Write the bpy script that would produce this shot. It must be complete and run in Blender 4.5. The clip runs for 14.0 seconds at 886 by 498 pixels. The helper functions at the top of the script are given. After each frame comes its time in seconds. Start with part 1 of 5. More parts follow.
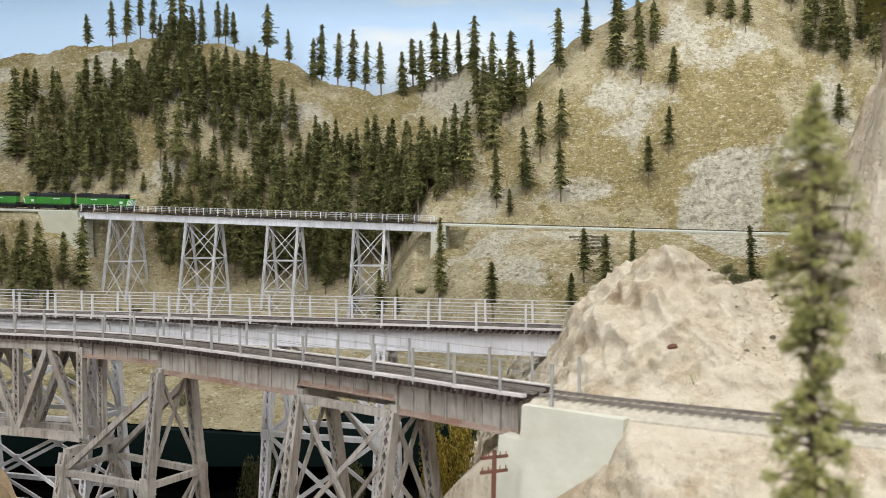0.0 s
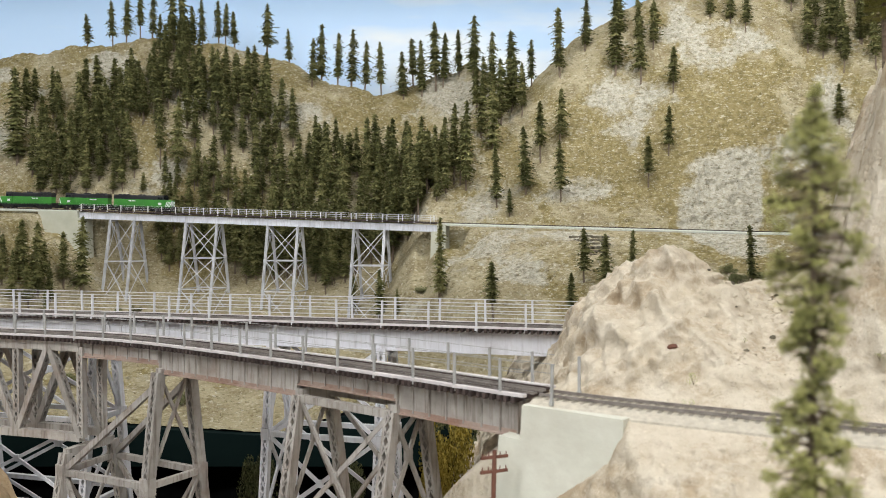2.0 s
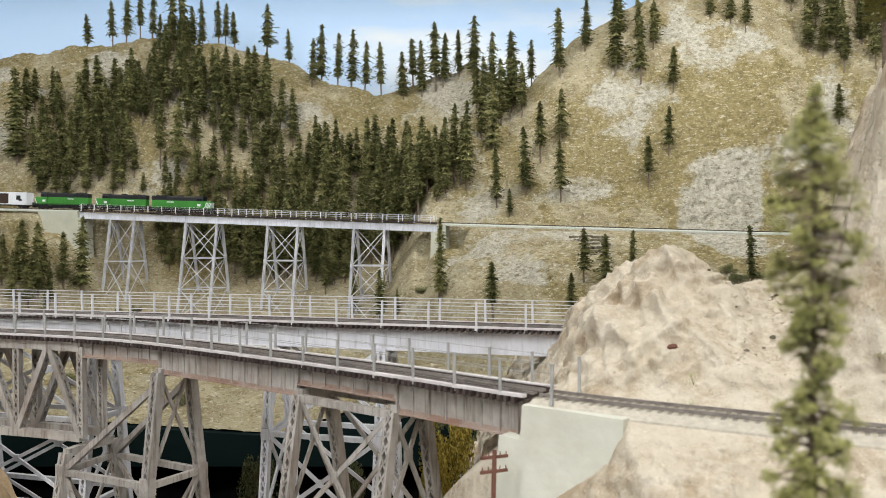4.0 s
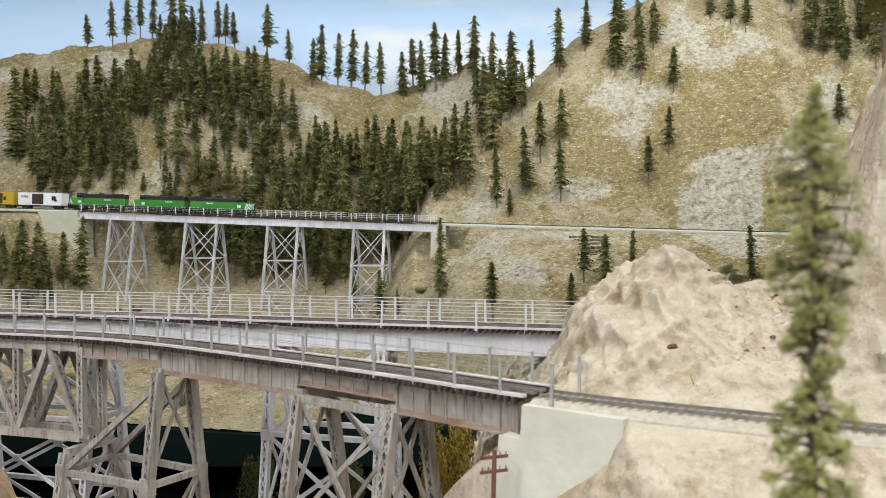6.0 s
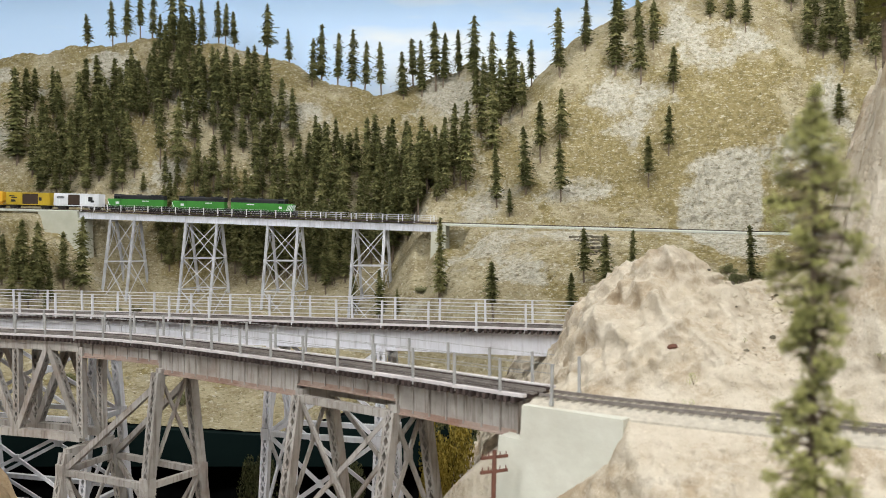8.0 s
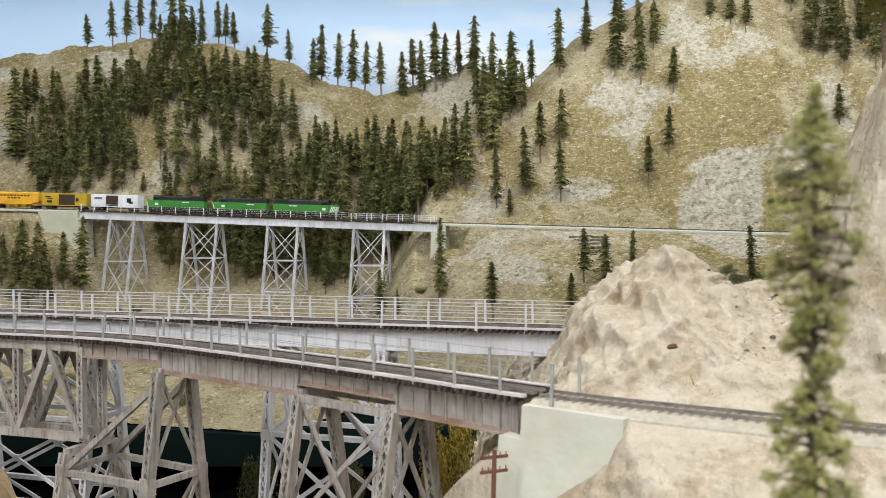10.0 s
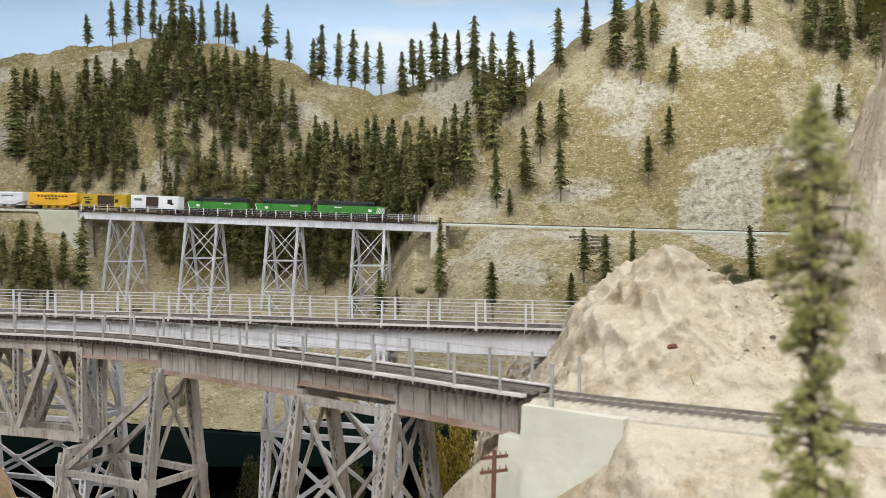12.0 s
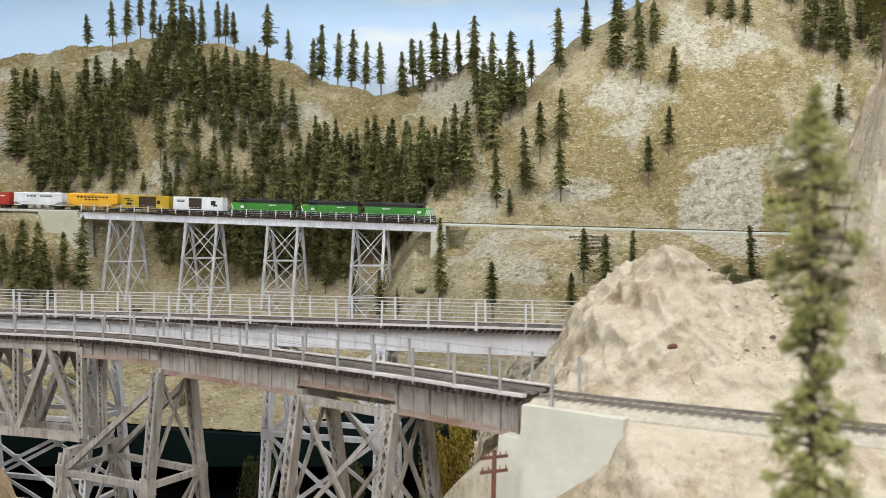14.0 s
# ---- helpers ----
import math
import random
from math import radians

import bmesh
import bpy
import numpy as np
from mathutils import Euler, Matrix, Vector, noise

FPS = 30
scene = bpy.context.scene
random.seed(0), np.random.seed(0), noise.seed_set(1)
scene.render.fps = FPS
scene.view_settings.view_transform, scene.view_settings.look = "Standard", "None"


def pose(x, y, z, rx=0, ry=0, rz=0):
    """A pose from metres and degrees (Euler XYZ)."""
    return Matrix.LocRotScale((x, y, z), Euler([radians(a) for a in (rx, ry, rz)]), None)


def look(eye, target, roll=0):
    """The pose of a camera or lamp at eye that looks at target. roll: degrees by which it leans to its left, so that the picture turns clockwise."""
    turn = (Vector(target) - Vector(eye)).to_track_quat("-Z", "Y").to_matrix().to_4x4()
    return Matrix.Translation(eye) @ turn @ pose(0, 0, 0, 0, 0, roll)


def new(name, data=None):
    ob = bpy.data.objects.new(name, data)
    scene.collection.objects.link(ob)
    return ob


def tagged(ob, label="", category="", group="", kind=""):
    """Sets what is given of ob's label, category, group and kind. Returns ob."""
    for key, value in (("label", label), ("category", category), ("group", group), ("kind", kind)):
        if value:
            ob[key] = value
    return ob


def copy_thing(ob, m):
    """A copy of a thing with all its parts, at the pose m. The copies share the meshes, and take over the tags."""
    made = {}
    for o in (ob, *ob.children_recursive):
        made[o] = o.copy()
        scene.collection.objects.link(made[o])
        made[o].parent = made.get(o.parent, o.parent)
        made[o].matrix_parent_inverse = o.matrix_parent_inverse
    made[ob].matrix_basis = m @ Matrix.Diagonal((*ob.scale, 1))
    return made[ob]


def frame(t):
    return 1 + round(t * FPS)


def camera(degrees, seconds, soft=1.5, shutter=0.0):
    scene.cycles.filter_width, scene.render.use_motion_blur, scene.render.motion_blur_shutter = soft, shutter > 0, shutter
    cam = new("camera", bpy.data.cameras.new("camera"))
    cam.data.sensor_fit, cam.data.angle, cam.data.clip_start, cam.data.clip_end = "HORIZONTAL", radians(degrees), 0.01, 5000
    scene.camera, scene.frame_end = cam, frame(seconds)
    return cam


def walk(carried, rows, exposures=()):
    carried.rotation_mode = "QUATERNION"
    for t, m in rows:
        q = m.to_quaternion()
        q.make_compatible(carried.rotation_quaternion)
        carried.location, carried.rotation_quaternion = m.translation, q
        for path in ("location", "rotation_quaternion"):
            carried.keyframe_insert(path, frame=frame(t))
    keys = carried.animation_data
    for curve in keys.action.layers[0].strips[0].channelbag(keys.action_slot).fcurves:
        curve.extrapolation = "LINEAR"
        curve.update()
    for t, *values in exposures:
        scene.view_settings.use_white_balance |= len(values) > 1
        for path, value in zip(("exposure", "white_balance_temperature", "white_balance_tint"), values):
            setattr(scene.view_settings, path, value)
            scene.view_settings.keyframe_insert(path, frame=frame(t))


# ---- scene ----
# A model railway in a room: a static camera looks across two near viaducts at a far one, over which a freight train runs.
cam = camera(58.0, 14.0, soft=0.5)
cam.data.dof.use_dof = True
cam.data.dof.focus_distance = 1.3
cam.data.dof.aperture_fstop = 17.5
EYE = (0.0, 0.0, 1.40)
VIEW = look(EYE, (0.0, 10.0, 1.40 - 0.1839))
walk(cam, [(0.0, VIEW), (14.0, VIEW)], exposures=[(0.0, -0.32), (14.0, -0.32)])

# ---- world and lights ----
world = bpy.data.worlds.new("room_air")
scene.world = world
world.use_nodes = True
world.node_tree.nodes["Background"].inputs[0].default_value = (0.9, 0.95, 1.0, 1)
world.node_tree.nodes["Background"].inputs[1].default_value = 0.006


def ceiling_lamp(x, y, power, tilt, sx, sy):
    d = bpy.data.lights.new("tube_light", "AREA")
    d.shape, d.size, d.size_y, d.energy, d.color = "RECTANGLE", sx, sy, power, (0.955, 0.985, 1.0)
    ob = new("tube_light", d)
    ob.matrix_world = pose(x, y, 2.70, tilt) @ pose(0, 0, -0.075)
    return ob


LAMPS = [(-2.1, 2.15, 11, 42), (-0.7, 2.15, 12, 42), (0.7, 2.15, 14.5, 42), (2.1, 2.15, 10, 42), (-1.3, 1.0, 9, 28), (0.3, 1.0, 8, 28), (1.9, 1.0, 7, 28), (-1.6, -0.7, 42, 22), (0.0, -0.7, 33, 22), (1.6, -0.7, 13, 22)]
for lx, ly, power, tilt in LAMPS:
    ceiling_lamp(lx, ly, power, tilt, 1.2, 0.25)


# ---- numeric noise and the shape of the land ----
def lattice(ix, iy, iz, seed):
    h = (ix * 374761393 + iy * 668265263 + iz * 2147483647 + seed * 974634777) & 0x7FFFFFFF
    h = ((h ^ (h >> 13)) * 1274126177) & 0x7FFFFFFF
    h = ((h ^ (h >> 16)) * 668265263) & 0x7FFFFFFF
    return ((h >> 7) & 0xFFFF) / 65535.0


def vnoise(x, y, z=0.0, seed=0):
    """Smooth value noise from -1 to 1 on arrays."""
    x, y, z = np.broadcast_arrays(np.asarray(x, float), np.asarray(y, float), np.asarray(z, float))
    ix, iy, iz = (np.floor(a).astype(np.int64) for a in (x, y, z))
    fx, fy, fz = x - ix, y - iy, z - iz
    fx, fy, fz = (a * a * (3 - 2 * a) for a in (fx, fy, fz))
    out = 0.0
    for dx in (0, 1):
        for dy in (0, 1):
            for dz in (0, 1):
                w = (fx if dx else 1 - fx) * (fy if dy else 1 - fy) * (fz if dz else 1 - fz)
                out = out + w * lattice(ix + dx, iy + dy, iz + dz, seed)
    return out * 2 - 1


def fbm(x, y, z=0.0, octaves=4, seed=0):
    out, a = 0.0, 0.5
    for k in range(octaves):
        f = 2.03 ** k
        out = out + a * vnoise(np.asarray(x) * f, np.asarray(y) * f, np.asarray(z) * f, seed + k)
        a *= 0.5
    return out


def sstep(a, b, x):
    t = np.clip((np.asarray(x, float) - a) / (b - a), 0, 1)
    return t * t * (3 - 2 * t)


def smin(a, b, k):
    h = np.clip(0.5 + 0.5 * (b - a) / k, 0, 1)
    return b * (1 - h) + a * h - k * h * (1 - h)


# far railway: plan and level of the track bed
def far_y(x):
    return np.interp(x, [-3.2, -2.6, -1.9, -1.267, -0.0255, 0.35, 0.95, 1.6, 2.6], [3.32, 3.19, 3.025, 2.87, 2.58, 2.50, 2.45, 2.44, 2.50])


def far_z(x):
    return np.interp(x, [-2.6, -1.267, -0.0255, 0.95, 2.6], [1.52, 1.479, 1.431, 1.402, 1.38])


def far_ground(x, y, rough=True):
    """Height of the far scenery at plan points."""
    x, y = np.asarray(x, float), np.asarray(y, float)
    wob = 0.10 * fbm(x * 1.7, y * 1.7, 0.0, 3, 11)
    yt, zt = far_y(x), far_z(x)
    yl, yr = 3.50 + 0.3 * wob, 3.18 + 0.3 * wob
    zl = np.interp(x, [-2.6, -1.94, -1.69, -1.47, -1.25, -0.95, -0.78, -0.55, -0.41, -0.21, 0.11, 0.29, 0.60, 1.2, 2.6],
                   [2.10, 2.12, 2.14, 2.235, 2.30, 2.285, 2.235, 2.13, 2.07, 2.07, 2.14, 2.06, 1.95, 1.8, 1.8])
    zr = np.interp(x, [-2.6, -0.10, 0.12, 0.24, 0.34, 0.50, 0.68, 0.85, 1.1, 1.7, 2.6],
                   [1.30, 1.42, 1.62, 1.84, 1.94, 2.115, 2.225, 2.33, 2.42, 2.55, 2.6])

    def hill(ridge, height, power):
        u = np.clip((y - yt - 0.07) / (ridge - yt - 0.07), 0, 1.6)
        up = np.where(u < 1, 1 - (1 - np.clip(u, 0, 1)) ** power, 1 - 0.9 * np.clip(u - 1, 0, 1))
        return zt + (height - zt) * up

    h = np.maximum(hill(yl, zl, 1.15), hill(yr, zr, 1.25))
    # the bank in front of the track falls towards the edge of the bench
    edge = 1.038 + 0.012 * sstep(-0.25, 0.0, x) + 0.006 * fbm(x * 4, 0.3, 0, 2, 5)
    v = np.clip((yt - 0.03 - y) / (yt - 0.03 - 1.6), 0, 1)
    front = zt - (zt - edge) * (0.55 * v ** 0.75 + 0.45 * v ** 1.6)
    h = np.where(y > yt - 0.03, h, front) - 0.075 * sstep(-1.47, -1.44, x) * sstep(-1.20, -1.24, x) * sstep(0.05, 0.03, y - yt) * sstep(-0.4, -0.1, y - yt)
    # side spurs and folds
    steep = sstep(0.05, 0.3, np.abs(y - yt))
    h = h + steep * (0.10 * fbm(x * 2.3 + 3, y * 2.3, 0.0, 3, 21) + 0.05 * fbm(x * 6, y * 3, 0.0, 3, 31))
    # ravine crossed by the far viaduct
    back = np.clip(y - yt, 0, None)
    floor = 1.135 + 1.02 * back - 0.14 * np.clip(yt - y, 0, None)
    xc = -0.66 + 0.75 * np.clip(back, 0, 0.7)
    side = np.abs(x - xc) - (0.40 - 0.28 * np.clip(back, 0, 0.8) + 0.05 * fbm(x * 3, y * 5, 0, 2, 41)) - 0.42 * np.clip(yt - y, 0, 1)
    ravine = floor + 1.45 * np.clip(side, 0, None) + 0.05 * fbm(x * 5, y * 5, 0, 3, 51)
    ravine = np.maximum(ravine, edge)
    # rocky mound that carries the first tower
    pad = 1.205 - 1.9 * np.clip(np.hypot(x + 1.13, (y - 2.85) * 0.9) - 0.065, 0, None) + 0.02 * fbm(x * 12, y * 12, 0, 3, 55)
    ravine = np.maximum(ravine, pad)
    h = np.where(np.abs(side) < 2, smin(h, ravine, 0.04), h)
    # dip before the east abutment
    h = h - 0.075 * sstep(-0.10, -0.05, x) * sstep(0.16, 0.05, x) * sstep(0.05, 0.03, y - yt) * sstep(-0.35, -0.10, y - yt)
    # hollow before the first tower
    hollow = 1.185 + 1.1 * np.clip(np.hypot(x + 1.09, (y - 2.72) * 0.55) - 0.085, 0, None)
    h = np.where(y < yt + 0.06, smin(h, np.maximum(hollow, edge), 0.03), h)
    if rough:
        h = h + 0.012 * fbm(x * 16, y * 16, 0, 3, 61) * (0.3 + 0.7 * sstep(0.03, 0.12, np.abs(y - yt)))
    # trimmed straight along the front of the bench
    trimmed = sstep(1.74, 1.61, y)
    h = h * (1 - trimmed) + np.interp(x, [-0.9, -0.633, -0.355, -0.31, -0.17, 0.1], [1.03, 1.02, 1.002, 1.006, 1.05, 1.05]) * trimmed
    # level bed under the track, outside the ravine
    bed = sstep(0.06, 0.03, np.abs(y - yt)) * np.maximum(sstep(-1.43, -1.46, x), sstep(0.05, 0.09, x))
    return h * (1 - bed) + (zt - 0.012) * bed


# front railway: plan of the near edge of its deck, and level
FRONT = [(-0.95, 1.00), (-0.66, 0.962), (-0.504, 0.929), (-0.391, 0.890), (-0.307, 0.845), (-0.223, 0.787), (-0.055, 0.6645),
         (0.0547, 0.571), (0.125, 0.526), (0.189, 0.492), (0.262, 0.452), (0.38, 0.40)]
FRONT_Z = 1.285


# ---- materials ----
def shader(name, rough=0.8, metal=0.0):
    m = bpy.data.materials.new(name)
    m.use_nodes = True
    nt = m.node_tree
    b = nt.nodes["Principled BSDF"]
    b.inputs["Roughness"].default_value, b.inputs["Metallic"].default_value = rough, metal
    b.inputs["Specular IOR Level"].default_value = 0.3
    return m, nt, b


def node(nt, kind, **values):
    n = nt.nodes.new(kind)
    for k, v in values.items():
        n.inputs[k.replace("_", " ")].default_value = v
    return n


def noise_tex(nt, scale, detail=5.0, rough=0.6, stretch=None):
    n = node(nt, "ShaderNodeTexNoise", Scale=scale, Detail=detail, Roughness=rough)
    co = nt.nodes.new("ShaderNodeTexCoord")
    if stretch:
        mp = nt.nodes.new("ShaderNodeMapping")
        mp.inputs["Scale"].default_value = stretch
        nt.links.new(co.outputs["Object"], mp.inputs[0])
        nt.links.new(mp.outputs[0], n.inputs["Vector"])
    else:
        nt.links.new(co.outputs["Object"], n.inputs["Vector"])
    return n.outputs["Fac"]


def ramp(nt, fac, *stops):
    r = nt.nodes.new("ShaderNodeValToRGB")
    while len(r.color_ramp.elements) < len(stops):
        r.color_ramp.elements.new(0.5)
    for e, (p, c) in zip(r.color_ramp.elements, stops):
        e.position = p
        e.color = (*c, 1) if len(c) == 3 else (c[0], c[0], c[0], 1)
    nt.links.new(fac, r.inputs[0])
    return r.outputs[0]


def mix(nt, fac, a, b, mode="MIX"):
    n = nt.nodes.new("ShaderNodeMix")
    n.data_type, n.blend_type = "RGBA", mode
    for sock, v in ((n.inputs[0], fac), (n.inputs[6], a), (n.inputs[7], b)):
        if hasattr(v, "is_output"):
            nt.links.new(v, sock)
        elif isinstance(v, tuple):
            sock.default_value = (*v, 1)
        else:
            sock.default_value = v
    return n.outputs[2]


def bump(nt, b, height, strength, dist):
    n = node(nt, "ShaderNodeBump", Strength=strength, Distance=dist)
    nt.links.new(height, n.inputs["Height"])
    nt.links.new(n.outputs[0], b.inputs["Normal"])


def varied(name, lo, hi, scale, rough=0.8, metal=0.0, stain=None, grain=0.3, dist=0.0008, piece=0.0, streak=None):
    """Paint or bare surface: two scales of tone, an optional stain colour, fine relief."""
    m, nt, b = shader(name, rough, metal)
    col = ramp(nt, noise_tex(nt, scale, 6), (0.3, lo), (0.7, hi))
    if stain:
        col = mix(nt, ramp(nt, noise_tex(nt, scale * 0.31, 7, 0.7), (0.52, (0.0,)), (0.72, (0.85,))), col, stain)
    if streak:
        run = ramp(nt, noise_tex(nt, 260, 4, 0.6, (1, 1, 0.09)), (0.50, (0.0,)), (0.68, (0.7,)))
        col = mix(nt, run, col, streak)
    if piece:
        oi = nt.nodes.new("ShaderNodeObjectInfo")
        tone = ramp(nt, oi.outputs["Random"], (0.0, (1 - piece,)), (1.0, (1.0,)))
        col = mix(nt, 1.0, col, tone, "MULTIPLY")
    nt.links.new(col, b.inputs["Base Color"])
    bump(nt, b, noise_tex(nt, scale * 6, 4), grain, dist)
    return m


def land(name, far):
    """Tan earth, olive turf and pale rock; the 'rock' and 'turf' masks live on the mesh."""
    m, nt, b = shader(name, 0.95)
    b.inputs["Specular IOR Level"].default_value = 0.1
    s = 1.0 if far else 2.2
    earth = ramp(nt, noise_tex(nt, 9 * s, 8, 0.7), (0.28, (0.21, 0.165, 0.09)), (0.5, (0.335, 0.285, 0.175)), (0.72, (0.46, 0.40, 0.27)))
    turf = ramp(nt, noise_tex(nt, 55 * s, 6, 0.75), (0.3, (0.135, 0.108, 0.040)), (0.55, (0.268, 0.216, 0.100)), (0.75, (0.39, 0.335, 0.19)))
    stone = ramp(nt, noise_tex(nt, 75 * s, 8, 0.8), (0.33, (0.215, 0.19, 0.135)), (0.48, (0.40, 0.37, 0.295)), (0.64, (0.56, 0.53, 0.455)))
    at1 = nt.nodes.new("ShaderNodeAttribute")
    at1.attribute_name = "turf"
    at2 = nt.nodes.new("ShaderNodeAttribute")
    at2.attribute_name = "rock"

    def masked(att, sc, wide):
        add = nt.nodes.new("ShaderNodeMath")
        add.operation = "MULTIPLY_ADD"
        nt.links.new(noise_tex(nt, sc, 7, 0.72), add.inputs[0])
        add.inputs[1].default_value = wide
        nt.links.new(att.outputs["Fac"], add.inputs[2])
        return ramp(nt, add.outputs[0], (0.28 + wide * 0.5, (0.0,)), (0.68 + wide * 0.5, (1.0,)))

    col = mix(nt, masked(at1, 26 * s, 1.1), earth, turf)
    col = mix(nt, masked(at2, 40 * s, 1.0), col, stone)
    speck = ramp(nt, noise_tex(nt, 190 * s, 3, 0.6), (0.63, (0.0,)), (0.72, (0.5,)))
    col = mix(nt, speck, col, (0.50, 0.46, 0.36))
    # dark specks and flecks: small shadows of the relief put into the colour
    dark = ramp(nt, noise_tex(nt, 150 * s, 3, 0.6), (0.61, (0.0,)), (0.68, (0.7,)))
    col = mix(nt, dark, col, (0.10, 0.085, 0.04))
    pit_shade = ramp(nt, noise_tex(nt, 80 * s, 5, 0.7, (0.6, 0.6, 1.5)), (0.56, (0.0,)), (0.62, (0.7,)))
    col = mix(nt, pit_shade, col, (0.16, 0.125, 0.06))
    # pale flecks: highlights on the relief, painted in
    pale = ramp(nt, noise_tex(nt, 88 * s, 5, 0.7, (0.55, 0.6, 1.6)), (0.58, (0.0,)), (0.63, (0.75,)))
    col = mix(nt, pale, col, (0.56, 0.51, 0.40))
    # finer grain of painted highlights, then of painted shadows
    relief_tone = noise_tex(nt, 170 * s, 4, 0.65, (0.7, 0.7, 1.3))
    col = mix(nt, ramp(nt, relief_tone, (0.58, (0.0,)), (0.65, (0.5,))), col, (0.58, 0.53, 0.42))
    col = mix(nt, ramp(nt, relief_tone, (0.34, (0.5,)), (0.41, (0.0,))), col, (0.13, 0.105, 0.05))
    nt.links.new(col, b.inputs["Base Color"])
    bump(nt, b, noise_tex(nt, 85 * s, 5, 0.7), 1.0, 0.012 / s)
    return m


def foliage(name, dark, mid, light):
    m, nt, b = shader(name, 0.9)
    b.inputs["Specular IOR Level"].default_value = 0.1
    geo = nt.nodes.new("ShaderNodeNewGeometry")
    oi = nt.nodes.new("ShaderNodeObjectInfo")
    add = nt.nodes.new("ShaderNodeMath")
    add.operation = "MULTIPLY_ADD"
    nt.links.new(oi.outputs["Random"], add.inputs[0])
    add.inputs[1].default_value = 0.35
    nt.links.new(geo.outputs["Random Per Island"], add.inputs[2])
    nt.links.new(ramp(nt, add.outputs[0], (0.1, dark), (0.65, mid), (1.2, light)), b.inputs["Base Color"])
    return m


M_FAR = land("scenic_turf_and_plaster_rock", True)


def plaster(name, pale, mid, earth):
    """Cast plaster rock: cream faces, earthy wash in the hollows, grit and hairline cracks."""
    m, nt, b = shader(name, 0.95)
    b.inputs["Specular IOR Level"].default_value = 0.12
    col = ramp(nt, noise_tex(nt, 30, 10, 0.72), (0.30, mid), (0.62, pale))
    col = mix(nt, ramp(nt, noise_tex(nt, 18, 9, 0.75), (0.49, (0.0,)), (0.62, (0.75,))), col, earth)
    grit = ramp(nt, noise_tex(nt, 330, 4, 0.65), (0.64, (0.0,)), (0.74, (0.5,)))
    col = mix(nt, grit, col, tuple(c * 0.5 for c in earth))
    col = mix(nt, ramp(nt, noise_tex(nt, 210, 4, 0.65), (0.62, (0.0,)), (0.72, (0.6,))), col, tuple(min(1, c * 1.25) for c in pale))
    nt.links.new(col, b.inputs["Base Color"])
    bump(nt, b, noise_tex(nt, 120, 5, 0.7), 0.9, 0.0045)
    return m


M_NEAR = plaster("cast_plaster_rock", (0.65, 0.575, 0.465), (0.50, 0.42, 0.31), (0.37, 0.275, 0.175))
M_CLAY = plaster("orange_plaster_rock", (0.58, 0.44, 0.28), (0.47, 0.33, 0.19), (0.38, 0.23, 0.11))
M_SILVER = varied("silver_bridge_paint", (0.66, 0.65, 0.68), (0.82, 0.81, 0.85), 30, 0.55, 0.15, stain=(0.50, 0.465, 0.47), piece=0.12, streak=(0.58, 0.55, 0.56))
M_FARSTEEL = varied("far_bridge_paint", (0.50, 0.50, 0.52), (0.72, 0.72, 0.75), 25, 0.6, 0.1, stain=(0.29, 0.29, 0.32), piece=0.3)
M_FARGIRDER = varied("far_girder_paint", (0.54, 0.55, 0.60), (0.72, 0.73, 0.79), 25, 0.6, 0.1, stain=(0.44, 0.44, 0.47), piece=0.1, streak=(0.42, 0.41, 0.42))
M_STEEL = varied("weathered_grey_steel", (0.33, 0.295, 0.265), (0.53, 0.49, 0.45), 40, 0.7, 0.1, stain=(0.29, 0.205, 0.16), piece=0.22, streak=(0.17, 0.13, 0.105))
M_RUST = varied("rust_bleached_flange", (0.27, 0.175, 0.135), (0.42, 0.33, 0.28), 70, 0.85, stain=(0.24, 0.115, 0.075))
M_TIE = varied("dark_bridge_tie", (0.045, 0.03, 0.028), (0.13, 0.095, 0.085), 90, 0.9, piece=0.5)
M_RAIL = varied("weathered_rail", (0.19, 0.16, 0.145), (0.35, 0.31, 0.28), 90, 0.5, 0.3)
M_WALKWAY = varied("pale_walkway_plank", (0.50, 0.45, 0.44), (0.70, 0.65, 0.64), 45, 0.8, stain=(0.36, 0.30, 0.28))
M_RAILING = varied("pale_grey_railing", (0.55, 0.54, 0.55), (0.72, 0.71, 0.73), 60, 0.6, piece=0.12)
M_POST = varied("grey_railing_paint", (0.36, 0.35, 0.335), (0.50, 0.49, 0.47), 60, 0.7, piece=0.2)
M_CONCRETE = varied("cast_concrete", (0.58, 0.57, 0.485), (0.70, 0.69, 0.60), 18, 0.9, stain=(0.52, 0.485, 0.40), grain=0.4, dist=0.001)
M_OLDCONCRETE = varied("weathered_concrete", (0.36, 0.36, 0.29), (0.47, 0.465, 0.385), 14, 0.9, stain=(0.34, 0.315, 0.25), grain=0.4, dist=0.001)
M_BALLAST = varied("grey_ballast", (0.45, 0.40, 0.325), (0.62, 0.56, 0.46), 220, 0.95, stain=(0.43, 0.365, 0.275), grain=0.7, dist=0.0012)
M_FARBALLAST = varied("grey_far_ballast", (0.33, 0.34, 0.29), (0.49, 0.50, 0.44), 200, 0.95, stain=(0.40, 0.37, 0.28), grain=0.8, dist=0.002)
# near-black for the sheet that stands for shade under the far bench
M_GAPSHADE = varied("gap_shade_black", (0.002, 0.002, 0.002), (0.004, 0.004, 0.004), 9, 0.95)
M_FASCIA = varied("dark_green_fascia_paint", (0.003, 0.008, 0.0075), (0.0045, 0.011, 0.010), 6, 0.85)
for m in (M_GAPSHADE, M_FASCIA):
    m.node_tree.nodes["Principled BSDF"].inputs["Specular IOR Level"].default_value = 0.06
